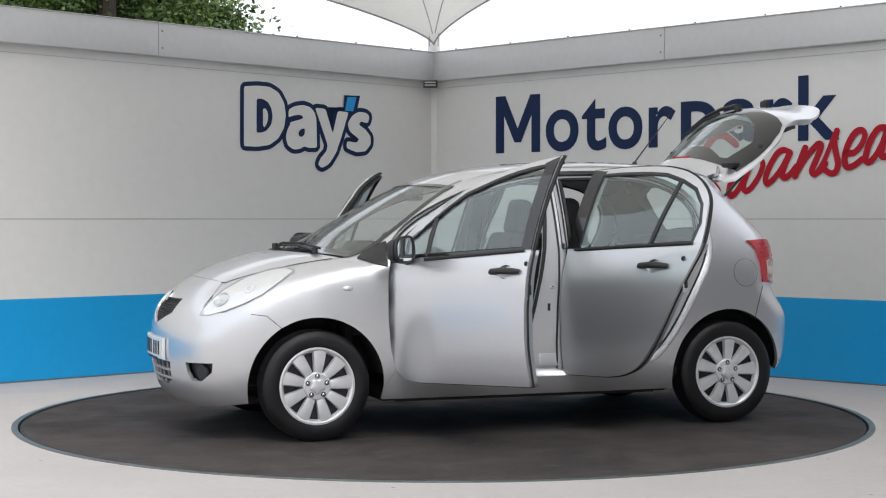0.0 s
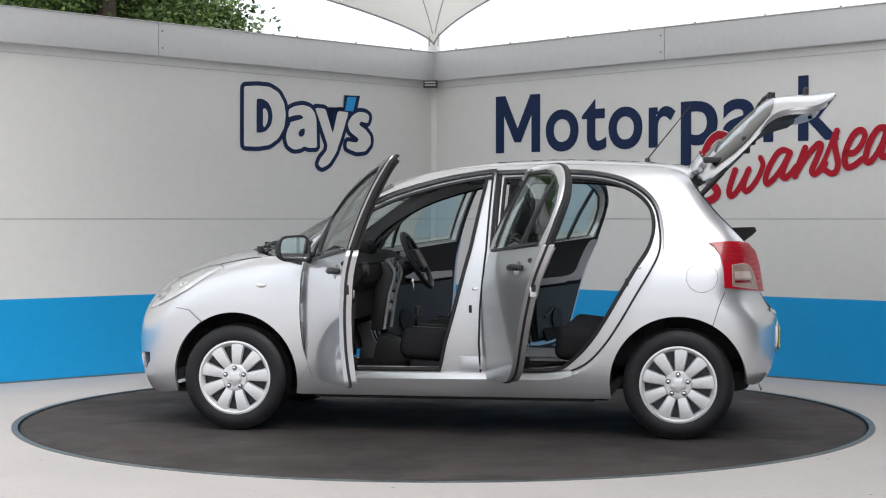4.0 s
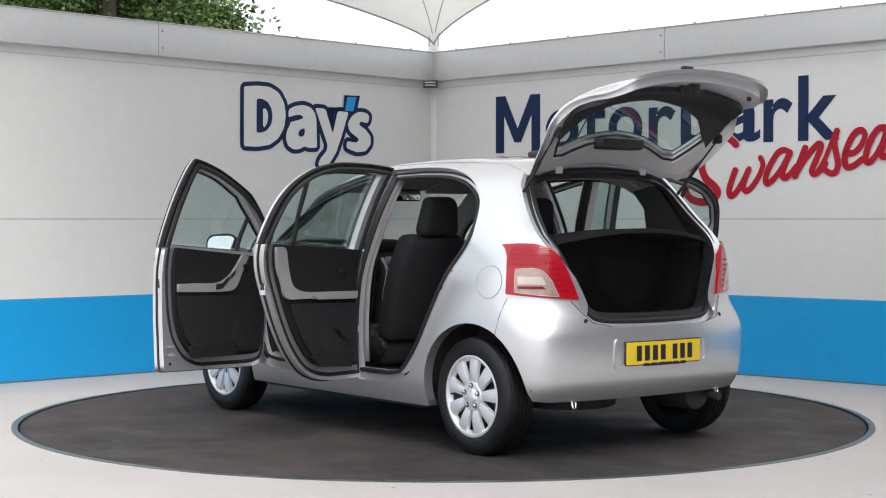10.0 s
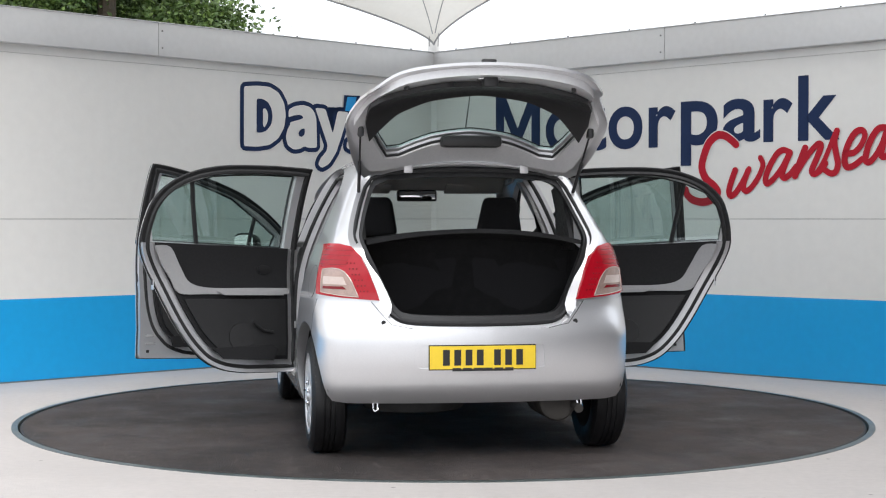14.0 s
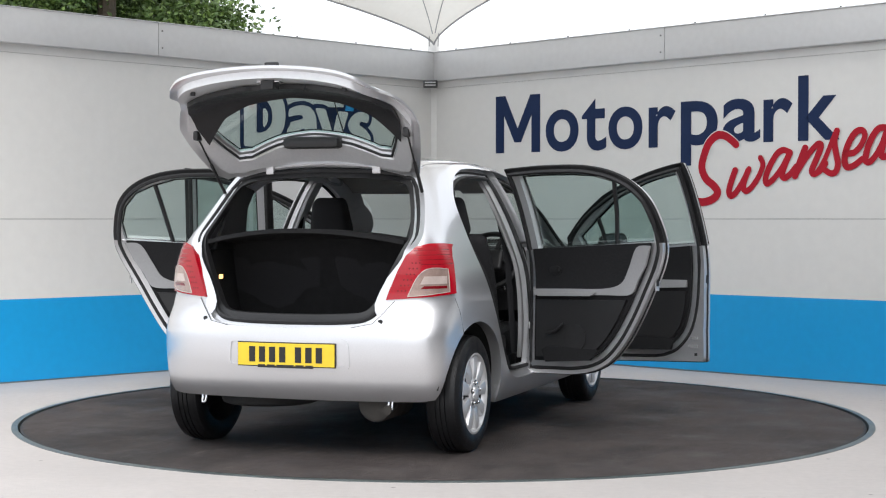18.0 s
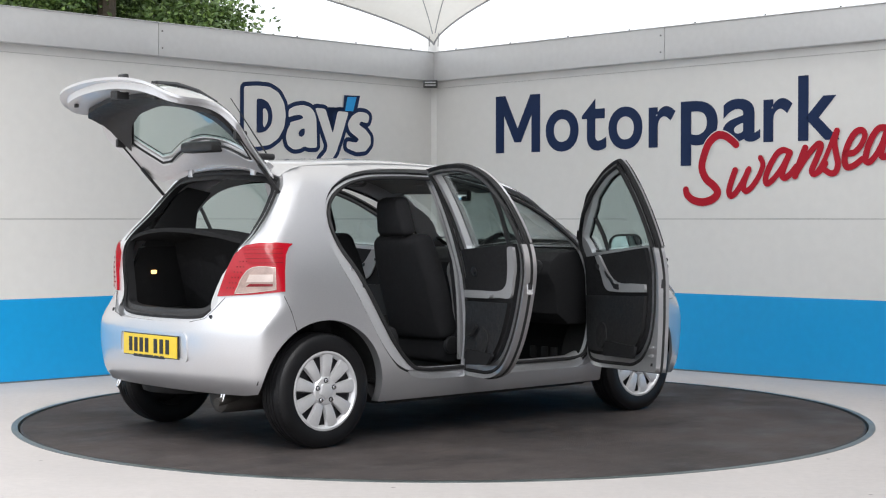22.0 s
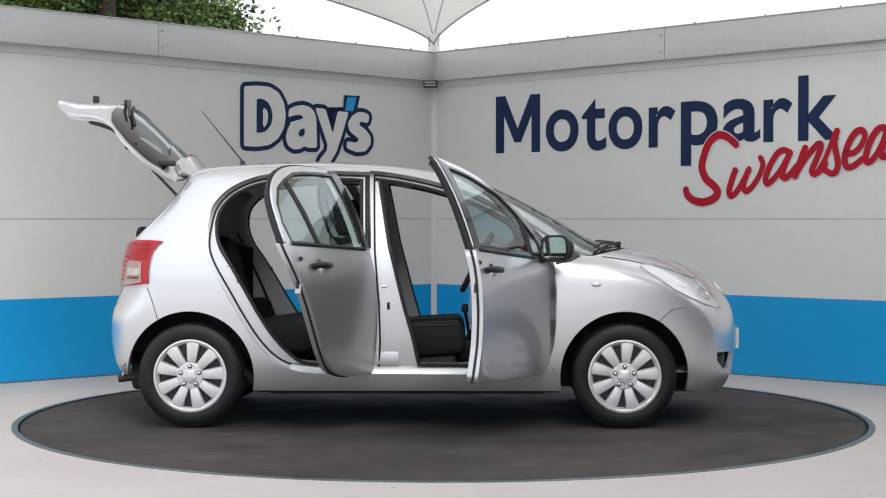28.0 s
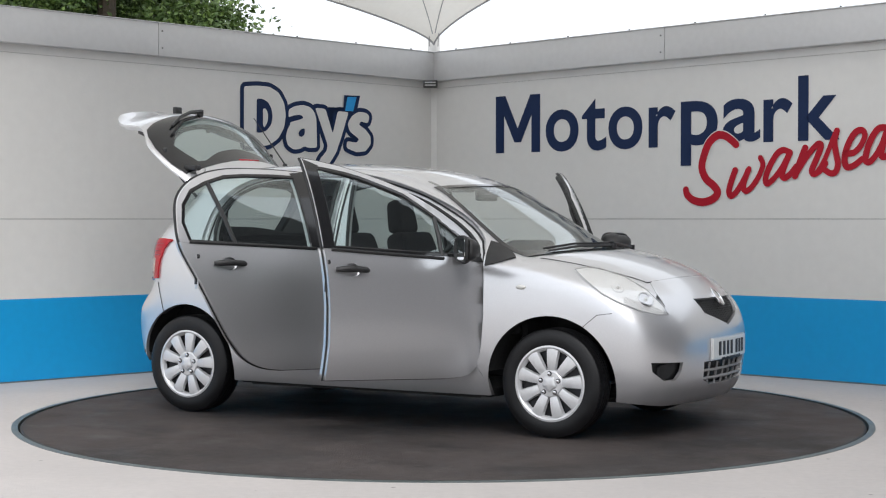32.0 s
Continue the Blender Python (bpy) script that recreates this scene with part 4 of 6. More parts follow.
def build_shell(car):
    for mir in (False, True):
        s = -1 if mir else 1
        # front wing
        wing = ([(0.846, 0.30)] + [(0.862, 0.215)] + arch(ARCH_F, 193, 54) + [(1.54, 0.615), (1.66, 0.640), (1.72, 0.70), (1.735, 0.765), (1.715, 0.825)]
                + hood_line(1.665, 1.06, 14) + rail_line(1.03, 0.80, 6) + [(0.79, 1.065), (0.819, 1.00), (0.843, 0.86), (0.847, 0.66), (0.831, 0.48), (0.800, 0.38)])
        drape("front_wing", wing, from_side, M_PAINT, car, mirror=mir, thick=0.004)
        # body side with the two door openings
        outline = ([(0.862, 0.214), (0.846, 0.298), (0.800, 0.376), (0.832, 0.48), (0.848, 0.66), (0.844, 0.86), (0.820, 1.00), (0.80, 1.065), (0.86, 1.075)]
                   + rail_line(0.84, -1.255, 40)
                   + boot_edge() + [(-1.655, 0.90), (-1.675, 0.80), (-1.70, 0.70), (-1.60, 0.66)]
                   + arch(ARCH_R, 126, -13) + [(-0.862, 0.215)])
        drape("body_side", outline, from_side, M_PAINT, car, [inset(FRONT_DOOR, -0.004), inset(REAR_DOOR, -0.004)], mirror=mir, thick=0.055, inward=(0, -1, 0))
        for door, nm in ((FRONT_DOOR, "door_jamb"), (REAR_DOOR, "door_jamb")):
            hole = inset(door, 0.045)
            if door is FRONT_DOOR:
                # the pillar between the doors widens towards the sill
                hole = [(x + (float(np.interp(z, (0.40, 0.50, 0.70, 0.89, 1.25, 1.45), (0.20, 0.165, 0.115, 0.080, 0.030, 0.0))) if x < -0.05 else 0.0), z) for x, z in hole]
            else:
                # and the rear opening leaves a broad painted edge before the wheel arch
                hole = [(x + 0.060 * float(step01(1.20 - z, 0.0, 0.3)) * float(step01(-x, 0.55, 0.75)), z) for x, z in hole]
            ob = drape(nm, inset(door, -0.012), from_side, M_JAMB, car, [hole], mirror=mir, thick=0.035, lift=0.0, inward=(0, -1, 0))
            ob.location.y = -0.050 * s
            part("door_seal", loop_tube(hole, from_side, 0.011, mir, 0, -0.045), M_RUBBER, car)
            part("sill_seal", loop_tube(inset(door, 0.020), from_side, 0.006, mir, 0, -0.047), M_RUBBER, car)
        # sloping painted step under both door openings, pressings, plugs and strikers on the pillars
        bm = bmesh.new()
        cross = []
        for x in np.linspace(-0.66, 0.70, 18):
            y0 = float(side_y(x, 0.31))
            zf = 0.02 * float(step01(-x, 0.45, 0.66)) + 0.025 * float(step01(x, 0.6, 0.7))
            cross.append([bm.verts.new((x, s * (y0 - dy), z + zf)) for dy, z in ((0.006, 0.300), (0.012, 0.326), (0.042, 0.352), (0.062, 0.372), (0.085, 0.372))])
        for r0, r1 in zip(cross[:-1], cross[1:]):
            for k in range(4):
                bm.faces.new((r0[k], r1[k], r1[k + 1], r0[k + 1]) if s > 0 else (r0[k + 1], r1[k + 1], r1[k], r0[k]))
        part("sill_step", bm, M_PAINT, car, "painted door sill", 50)
        for px, pz, wx, wz, mat, nm in ((-0.105, 0.695, 0.016, 0.042, M_RUBBER, "rubber_plug"), (-0.955, 0.845, 0.020, 0.042, M_RUBBER, "rubber_plug"), (-0.110, 0.400, 0.125, 0.070, M_JAMB, "pillar_pressing"),
                                        (-0.130, 0.805, 0.030, 0.016, M_CHROME, "striker"), (-1.015, 0.925, 0.030, 0.016, M_CHROME, "striker"), (-0.215, 0.585, 0.055, 0.040, M_JAMB, "hinge_leaf"), (-0.215, 0.850, 0.055, 0.040, M_JAMB, "hinge_leaf")):
            yj = float(from_side(np.array([(px, pz)]))[0, 1]) - 0.048
            part(nm, box((wx, 0.008, wz), (px, s * yj, pz), 0.0035), mat, car)
        # lining of the wheel arches
        for c in (ARCH_F, ARCH_R):
            line = [(c[0] + 0.385 * math.cos(radians(a)), c[1] + 0.385 * math.sin(radians(a))) for a in range(5, 176, 6)]
            bm = bmesh.new()
            for (x0, z0), (x1, z1) in zip(line[:-1], line[1:]):
                q = [bm.verts.new(v) for v in ((x0, s * 0.83 + 0 * x0, z0), (x1, s * 0.83, z1), (x1, s * 0.50, z1), (x0, s * 0.50, z0))]
                for v in q[:2]:
                    v.co.y = s * (float(side_y(v.co.x, min(v.co.z, 0.7))) - 0.02)
                bm.faces.new(q)
            bmesh.ops.remove_doubles(bm, verts=bm.verts, dist=1e-5)
            inner = bm.faces.new([bm.verts.new((x, s * 0.50, z)) for x, z in line])
            bmesh.ops.solidify(bm, geom=list(bm.faces), thickness=0.004)
            part("arch_liner", bm, M_UNDER, car)
        # sill below the doors
        part("sill_flange", box((1.56, 0.012, 0.03), (0.0, s * 0.742, 0.208), 0.004), M_UNDER, car)
    roof = [(x, RAIL_Y(x)) for x in np.linspace(-1.30, 0.36, 24)]
    lead = [(0.36 + 0.10 * (1 - (y / 0.55) ** 2), y) for y in np.linspace(0.55, -0.55, 13)][1:-1]
    tail = [(-1.335 + 0.03 * (y / 0.5) ** 2, y) for y in np.linspace(-0.49, 0.49, 13)][1:-1]
    roof_poly = [(float(a), float(b)) for a, b in roof + lead + [(x, -y) for x, y in roof[::-1]] + tail]
    drape("roof", roof_poly, from_top, M_PAINT, car, thick=0.012)
    lining = [(float(a) * 0.985, float(b) * 0.97) for a, b in roof_poly]
    head = drape("headlining", lining, from_top, M_HEADLINER, car, thick=0.006, lift=-0.030)
    # windscreen and bonnet
    edge = [(x, RAIL_Y(x)) for x in np.linspace(0.37, 1.04, 15)]
    base = [(1.285 - 0.245 * (y / 0.676) ** 2, y) for y in np.linspace(0.676, -0.676, 15)][1:-1]
    head_edge = [(0.365 + 0.10 * (1 - (y / 0.55) ** 2), y) for y in np.linspace(-0.55, 0.55, 13)][1:-1]
    screen = [(float(a), float(b)) for a, b in edge + base + [(x, -y) for x, y in edge[::-1]] + head_edge]
    ws = drape("windscreen", screen, from_top, M_SCREEN, car, thick=0.004, lift=0.001, label="clear windscreen glass")
    ws.visible_shadow = False
    band = inset(screen, 0.028)
    drape("windscreen_surround", screen, from_top, M_GLOSSBLACK, car, [band], thick=0.002, lift=0.004, step=0.03)
    hood_back = [(1.31 - 0.245 * (y / 0.676) ** 2, y) for y in np.linspace(-0.672, 0.672, 15)]
    hood_side = [(x, HOOD_EDGE(x)) for x in np.linspace(1.065, 1.66, 14)][1:]
    hood_front = [(1.66 + 0.088 * (1 - (y / 0.478) ** 2), y) for y in np.linspace(0.478, -0.478, 13)][1:-1]
    hood = [(float(a), float(b)) for a, b in hood_back + hood_side + hood_front + [(x, -y) for x, y in hood_side[::-1]]]
    drape("bonnet", hood, from_top, M_PAINT, car, thick=0.005, lift=0.001)
    part("bonnet_gap", tube([tuple(q + np.array([0, 0, 0.0])) for q in from_top(np.array([(x, y) for x, y in hood_side + hood_front + [(x, -y) for x, y in hood_side[::-1]]], float))], 0.0035, 6), M_SEAL, car)
    cowl = [(float(a), float(b)) for a, b in [(x + 0.03, y) for x, y in hood_back] + [(x - 0.06, y) for x, y in hood_back[::-1]]]
    drape("cowl", cowl, from_top, M_BLACK, car, thick=0.004, lift=-0.010, step=0.03)
    # front bumper, wrapping round to the wings
    def about(pts, ax):
        q = from_side(np.array(pts, float))
        return [(math.atan2(p[1], abs(p[0]) - ax), p[2]) for p in q]
    edge = about(arch(ARCH_F, -14, 58, 14) + [(1.50, 0.675), (1.58, 0.685)], 1.0)
    bumper = [(-edge[0][0], 0.212)] + [(t, 0.185) for t in np.linspace(-0.62, 0.62, 20)] + edge
    top_edge = [(radians(42), 0.69), (radians(36), 0.672), (radians(34), 0.72), (radians(35), 0.79), (radians(34.5), 0.838), (radians(30), 0.858), (radians(20), 0.869), (radians(10), 0.874), (0, 0.875)]
    bumper = bumper + top_edge + [(-t, z) for t, z in top_edge[-2::-1]] + [(-t, z) for t, z in edge[:0:-1]]
    grille = [(-radians(18.5), 0.748), (radians(18.5), 0.748), (radians(16), 0.670), (0, 0.597), (-radians(16), 0.670)]
    lower = [(-radians(19), 0.410), (radians(19), 0.410), (radians(18.2), 0.31), (radians(14), 0.282), (-radians(14), 0.282), (-radians(18.2), 0.31)]
    fog = [(radians(30), 0.42), (radians(41.5), 0.425), (radians(41.0), 0.375), (radians(37), 0.325), (radians(32.5), 0.325), (radians(30.5), 0.37)]
    fog_r = [(-t, z) for t, z in fog]
    drape("front_bumper", bumper, from_nose, M_PAINT, car, [grille, lower, fog, fog_r], thick=0.02, lift=0.003, step=0.04)
    def seam(line, fn, mir):
        p = fn(np.array(line, float))
        p = (p + skin_normal(p) * 0.0030) * np.array([1, -1 if mir else 1, 1])
        part("panel_gap", tube([tuple(q) for q in p], 0.0020, 5), M_SEAL, car)
    for mir in (False, True):
        seam([edge[-k] for k in (4, 3, 2, 1)], from_nose, mir)
    for g in (grille, lower, fog, fog_r):
        drape("grille_backing", inset(g, -0.012), from_nose, M_BLACK, car, thick=0.006, lift=-0.035, step=0.04)
    for k in range(2):
        z = 0.315 + 0.045 * k
        pts = from_nose(np.array([(t, z) for t in np.linspace(-radians(18.6), radians(18.6), 12)]))
        part("grille_bar", tube([tuple(q) for q in pts - np.array([0.006, 0, 0])], 0.008, 8), M_GREYTRIM, car)
    for t in np.linspace(-14, 14, 6):
        pts = from_nose(np.array([(radians(t), 0.278), (radians(t), 0.34), (radians(t), 0.402)]))
        part("grille_bar", tube([tuple(q) for q in pts - np.array([0.009, 0, 0])], 0.006, 8), M_GREYTRIM, car)
    mesh = bmesh.new()
    for k in range(12):
        z = 0.610 + k * 0.0115
        w = min(17.6, 2.6 + (z - 0.604) * 200)
        pts = from_nose(np.array([(t, z) for t in np.linspace(-radians(w), radians(w), 8)]))
        merge(mesh, tube([tuple(q) for q in pts - np.array([0.016, 0, 0])], 0.0022, 5))
    for t in np.linspace(-17, 17, 23):
        zl = 0.606 + abs(t) * 0.0046
        pts = from_nose(np.array([(radians(t), zl), (radians(t), 0.742)]))
        merge(mesh, tube([tuple(q) for q in pts - np.array([0.014, 0, 0])], 0.0022, 5))
    part("grille_mesh", mesh, M_BLACK, car, "black grille mesh")
    # rear bumper
    redge = about(arch(ARCH_R, 180, 120, 12) + [(-1.445, 0.72), (-1.475, 0.795)], 1.0)
    rb = [(-redge[0][0], redge[0][1])] + [(t, 0.292) for t in np.linspace(-0.80, 0.80, 22)] + redge + [(radians(50), 0.785), (radians(38.5), 0.785)]
    mouth = [(radians(35), 0.73), (radians(31), 0.675), (radians(24), 0.655), (0, 0.650)]
    rb = rb + mouth + [(-t, z) for t, z in mouth[-2::-1]] + [(-radians(38.5), 0.785), (-radians(50), 0.785)] + [(-t, z) for t, z in redge[:0:-1]]
    for mir in (False, True):
        seam(redge[-3:], from_tail, mir)
        seam([(radians(38.5), 0.785)] + mouth[:3], from_tail, mir)
    drape("rear_bumper", rb, from_tail, M_PAINT, car, thick=0.02, lift=0.003, step=0.04)


TAILGATE = ([(0.0, 1.468), (0.25, 1.462), (0.42, 1.448), (0.505, 1.415), (0.545, 1.36)] + smooth_line([(0.580, 1.27), (0.615, 1.16), (0.626, 1.09), (0.600, 1.01), (0.550, 0.90), (0.500, 0.79), (0.458, 0.715), (0.39, 0.667), (0.26, 0.652), (0.0, 0.648)], 4))
TAILGATE = TAILGATE + [(-y, z) for y, z in TAILGATE[-2:0:-1]]
TAIL_LAMP = smooth_line([(-1.390, 1.052), (-1.42, 1.045), (-1.436, 0.98), (-1.452, 0.90), (-1.470, 0.815)], 3) + [(-1.56, 0.805), (-1.66, 0.795)]
GATE = [(y * (1 + 0.05 * float(step01(z, 1.03, 1.12)) + 0.10 * float(step01(0.98 - z, 0.0, 0.2))), z if z > 1.0 else 1.0 - (1.0 - z) * 0.92) for y, z in TAILGATE]
GATE_HINGE = (-1.315, 0.0, 1.455)
GATE_TURN = 90.6


def build_wheel(car, x, y, steer=0.0):
    R = 0.298
    prof = [(0.196, -0.080), (0.214, -0.0875), (0.248, -0.0895), (0.275, -0.085), (0.290, -0.073), (0.2965, -0.056)]
    for k in range(4):
        c = -0.0375 + 0.025 * k
        prof += [(0.298, c - 0.009), (0.298, c + 0.009), (0.291, c + 0.0105), (0.291, c + 0.0145)] if k < 3 else [(0.298, c - 0.009), (0.298, c + 0.009)]
    prof += [(0.2965, 0.056), (0.290, 0.073), (0.275, 0.085), (0.248, 0.0895), (0.214, 0.0875), (0.196, 0.080)]
    tyre = lathe(prof, 72, "y")
    for f in range(72):
        an = 2 * math.pi * (f + 0.5) / 72
        for sy in (-0.060, 0.060):
            m = Matrix.Rotation(-an, 3, "Y")
            b = box((0.008, 0.024, 0.011), (0, 0, 0))
            bmesh.ops.translate(b, vec=(0.2885, sy, 0), verts=b.verts)
            bmesh.ops.rotate(b, matrix=m, verts=b.verts)
            merge(tyre, b)
    w = part("wheel", tyre, M_TYRE, car, "black tyre on a silver nine-spoke wheel cover", 30)
    w.matrix_basis = pose(x, y, R, 0, 0, (0 if y > 0 else 180) + steer)
    part("rim", lathe([(0.200, -0.080), (0.194, -0.06), (0.182, 0.0), (0.190, 0.06), (0.200, 0.080), (0.208, 0.0865), (0.204, 0.080), (0.178, 0.045), (0.0001, 0.040)], 48, "y"), M_STEEL, w)
    part("cover_rim", lathe([(0.178, 0.060), (0.186, 0.081), (0.197, 0.0885), (0.207, 0.087), (0.206, 0.076), (0.184, 0.066)], 60, "y", True), M_RIM, w)
    for k in range(9):
        an = 2 * math.pi * k / 9 - radians(95)
        own = bmesh.new()
        prev = None
        for r, hw, h in ((0.056, 0.0192, 0.079), (0.080, 0.0262, 0.084), (0.120, 0.0318, 0.0885), (0.162, 0.0372, 0.0875), (0.192, 0.0405, 0.0845)):
            row = [own.verts.new((r, hh, q * hw)) for q, hh in ((-1, h - 0.022), (-0.84, h - 0.004), (0, h), (0.84, h - 0.004), (1, h - 0.022))]
            if prev:
                for a in range(4):
                    own.faces.new((prev[a], prev[a + 1], row[a + 1], row[a]))
            prev = row
        bmesh.ops.rotate(own, matrix=Matrix.Rotation(an, 3, "Y"), verts=own.verts)
        bmesh.ops.recalc_face_normals(own, faces=own.faces)
        part("spoke", own, M_RIM, w)
    hub = lathe([(0.078, 0.064), (0.076, 0.079), (0.068, 0.0855), (0.050, 0.0865), (0.041, 0.0865), (0.037, 0.094), (0.032, 0.0965), (0.016, 0.0985), (0.0001, 0.099)], 40, "y")
    for v in hub.verts:
        # the middle boss is a soft pentagon between the nuts
        rr = math.hypot(v.co.x, v.co.z)
        if 0.01 < rr < 0.045:
            k = 1 - 0.10 * math.cos(5 * (math.atan2(v.co.z, v.co.x) - math.pi / 2))
            v.co.x, v.co.z = v.co.x * k, v.co.z * k
    part("hub_cap", hub, M_RIM, w)
    for k in range(5):
        an = 2 * math.pi * k / 5 + math.pi / 2
        part("nut", cyl(0.0095, 0.018, (0.055 * math.cos(an), 0.0905, 0.055 * math.sin(an)), "y", 12, bevel=0.004), M_CHROME, w)
        part("nut_recess", cyl(0.0135, 0.004, (0.055 * math.cos(an), 0.0862, 0.055 * math.sin(an)), "y", 16), M_STEEL, w)
    part("valve", cyl(0.004, 0.03, (0.150, 0.085, 0.0), "y", 8), M_RUBBER, w)
    return w


FRONT_GLASS = [(-0.140, 1.010), (0.530, 0.978), (0.530, 1.190)] + smooth_line([(0.36, 1.292), (0.10, 1.372), (-0.08, 1.404), (-0.150, 1.410)], 3)
QUARTER_GLASS = [(0.560, 0.978), (0.690, 0.985), (0.700, 1.075), (0.560, 1.172)]
REAR_GLASS = [(-0.300, 1.018), (-0.795, 1.036), (-0.890, 1.372), (-0.79, 1.402), (-0.66, 1.414), (-0.45, 1.420), (-0.315, 1.418)]
REAR_QUARTER = [(-0.828, 1.037), (-1.085, 1.045), (-1.108, 1.14), (-1.085, 1.235), (-1.02, 1.315), (-0.922, 1.362)]


FRONT_UNION = [(-0.140, 1.010), (0.690, 0.985), (0.700, 1.075), (0.560, 1.172), (0.530, 1.190)] + FRONT_GLASS[3:]
REAR_UNION = [REAR_GLASS[0]] + REAR_QUARTER[1:] + REAR_GLASS[2:]


def above(poly, line):
    """The outline's piece above a sloping line z = a + b x, and the piece below it."""
    a, b = line
    up, low = [], []
    m = len(poly)
    for i in range(m):
        p, q = poly[i], poly[(i + 1) % m]
        dp, dq = p[1] - a - b * p[0], q[1] - a - b * q[0]
        (up if dp >= 0 else low).append(p)
        if dp * dq < 0:
            t = dp / (dp - dq)
            c = (p[0] + (q[0] - p[0]) * t, p[1] + (q[1] - p[1]) * t)
            up.append(c)
            low.append(c)
    return up, low


def side_part(name, poly, mat, parent, mir, lift, thick, label="", holes=(), step=0.045):
    return drape(name, poly, from_door, mat, parent, holes, step, thick, lift, mir, label, (0, -1, 0))


def shifted(ob, mir, d):
    ob.location.y += d * (-1 if mir else 1)
    return ob


FRONT_CARD = [(0.16, 0.314)] + FRONT_DOOR[1:-2] + smooth_line([(-0.172, 0.74), (-0.150, 0.60), (-0.105, 0.47), (-0.010, 0.365), (0.10, 0.322)], 4)


def build_door(car, front, mir, angle):
    s = -1 if mir else 1

    def inner(ob, mir, dist):
        return shifted(ob, mir, dist - 0.016)
    outline = FRONT_DOOR if front else REAR_DOOR
    belt = (0.985, -0.045) if front else (1.003, -0.028)
    upper, lower = above(outline, belt)
    ho = (-0.045, 0.895) if front else (-0.865, 0.925)
    dish = [(ho[0] + 0.050 * math.cos(t), ho[1] - 0.004 + 0.036 * math.sin(t)) for t in np.linspace(0, 2 * math.pi, 21)[:-1]]
    door = side_part("front_door" if front else "rear_door", lower, M_PAINT, car, mir, 0.0, 0.062, "silver door standing wide open", [dish])
    hx = 0.800 if front else -0.205
    door.matrix_basis = turned((hx, s * 0.815, 0), s * -angle, 2.3 if front else 1.6)
    panes = [FRONT_GLASS, QUARTER_GLASS] if front else [REAR_GLASS, REAR_QUARTER]
    union = FRONT_UNION if front else REAR_UNION
    side_part("window_frame", upper, M_PAINT, door, mir, 0.001, 0.012, "silver window frame", [union], 0.03)
    side_part("window_surround", inset(union, -0.014), M_GLOSSBLACK, door, mir, 0.003, 0.010, "black window surround", [union], 0.03)
    band = [(-0.206, 1.0), (-0.128, 1.0), (-0.140, 1.010), (-0.150, 1.410), (-0.136, 1.428), (-0.219, 1.458)] if front else [(-0.213, 1.018), (-0.226, 1.456), (-0.33, 1.444), (-0.315, 1.418), (-0.300, 1.018)]
    side_part("pillar_band", band, M_GLOSSBLACK, door, mir, 0.0045, 0.006, "black pillar band", (), 0.04)
    inset_up = above(inset(outline, 0.026), (belt[0] + 0.002, belt[1]))[0]
    shifted(side_part("inner_frame", inset_up, M_JAMB, door, mir, 0.0, 0.036, "painted inner window frame", [inset(union, -0.004)], 0.03), mir, -0.0135)
    hollow = above(inset(outline, 0.0275), (belt[0] + 0.006, belt[1]))[0]
    shifted(side_part("frame_seal", upper, M_RUBBER, door, mir, 0.0, 0.028, "black rubber seal round the window frame", [hollow], 0.03), mir, -0.0135)
    lower_end, top_end = ((0.545, 0.975), (0.545, 1.185)) if front else ((-0.811, 1.034), (-0.906, 1.37))
    bar = from_door(np.array([lower_end, ((lower_end[0] + top_end[0]) / 2, (lower_end[1] + top_end[1]) / 2), top_end])) * np.array([1, s, 1]) - np.array([0, 0.006 * s, 0])
    part("divider_bar", tube([tuple(p) for p in bar], 0.013, 8), M_BLACK, door)
    for g in panes:
        ob = shifted(side_part("window_pane", inset(g, -0.008), M_GLASS, door, mir, 0.0, 0.004, "green-tinted glass", (), 0.05), mir, -0.008)
        ob.visible_shadow = False
    part("pane_seal", loop_tube(union, from_door, 0.007, mir, 0.0, -0.004), M_RUBBER, door)
    part("weather_seal", loop_tube(inset(FRONT_CARD if front else outline, 0.030), from_door, 0.013, mir, 0, -0.056), M_RUBBER, door)
    if front:
        for hz, wx in ((0.452, 0.050), (0.405, 0.060), (0.358, 0.018)):
            shifted(side_part("drain_slot", [(-0.135, hz - 0.008), (-0.135 + wx, hz - 0.008), (-0.135 + wx, hz + 0.008), (-0.135, hz + 0.008)], M_GREYTRIM if wx > 0.03 else M_RUBBER, door, mir, 0, 0.004, "", (), 0.03), mir, -0.062)
    part("edge_seal", loop_tube(inset(outline, 0.001), from_door, 0.008, mir, 0, -0.027), M_RUBBER, door)
    # belt moulding
    xs = np.linspace(-0.16, 0.55, 10) if front else np.linspace(-0.27, -1.10, 10)
    pts = from_door(np.array([(x, belt[0] + belt[1] * x + 0.004) for x in xs])) * np.array([1, s, 1]) + np.array([0, 0.004 * s, 0])
    part("belt_moulding", tube([tuple(p) for p in pts], 0.009, 8), M_BLACK, door)
    # trim card
    inside = FRONT_CARD if front else outline
    _, card = above(inset(inside, 0.072), (belt[0] + 0.004, belt[1]))
    inner(side_part("trim_card", card, M_TRIM, door, mir, 0, 0.022, "black moulded door card"), mir, -0.046)
    lowtrim = above(above(inset(inside, 0.084), (0.74, 0))[1], (0.36, 0))[0]
    inner(side_part("lower_card", inset(lowtrim, 0.01), M_BLACK, door, mir, 0, 0.020), mir, -0.066)
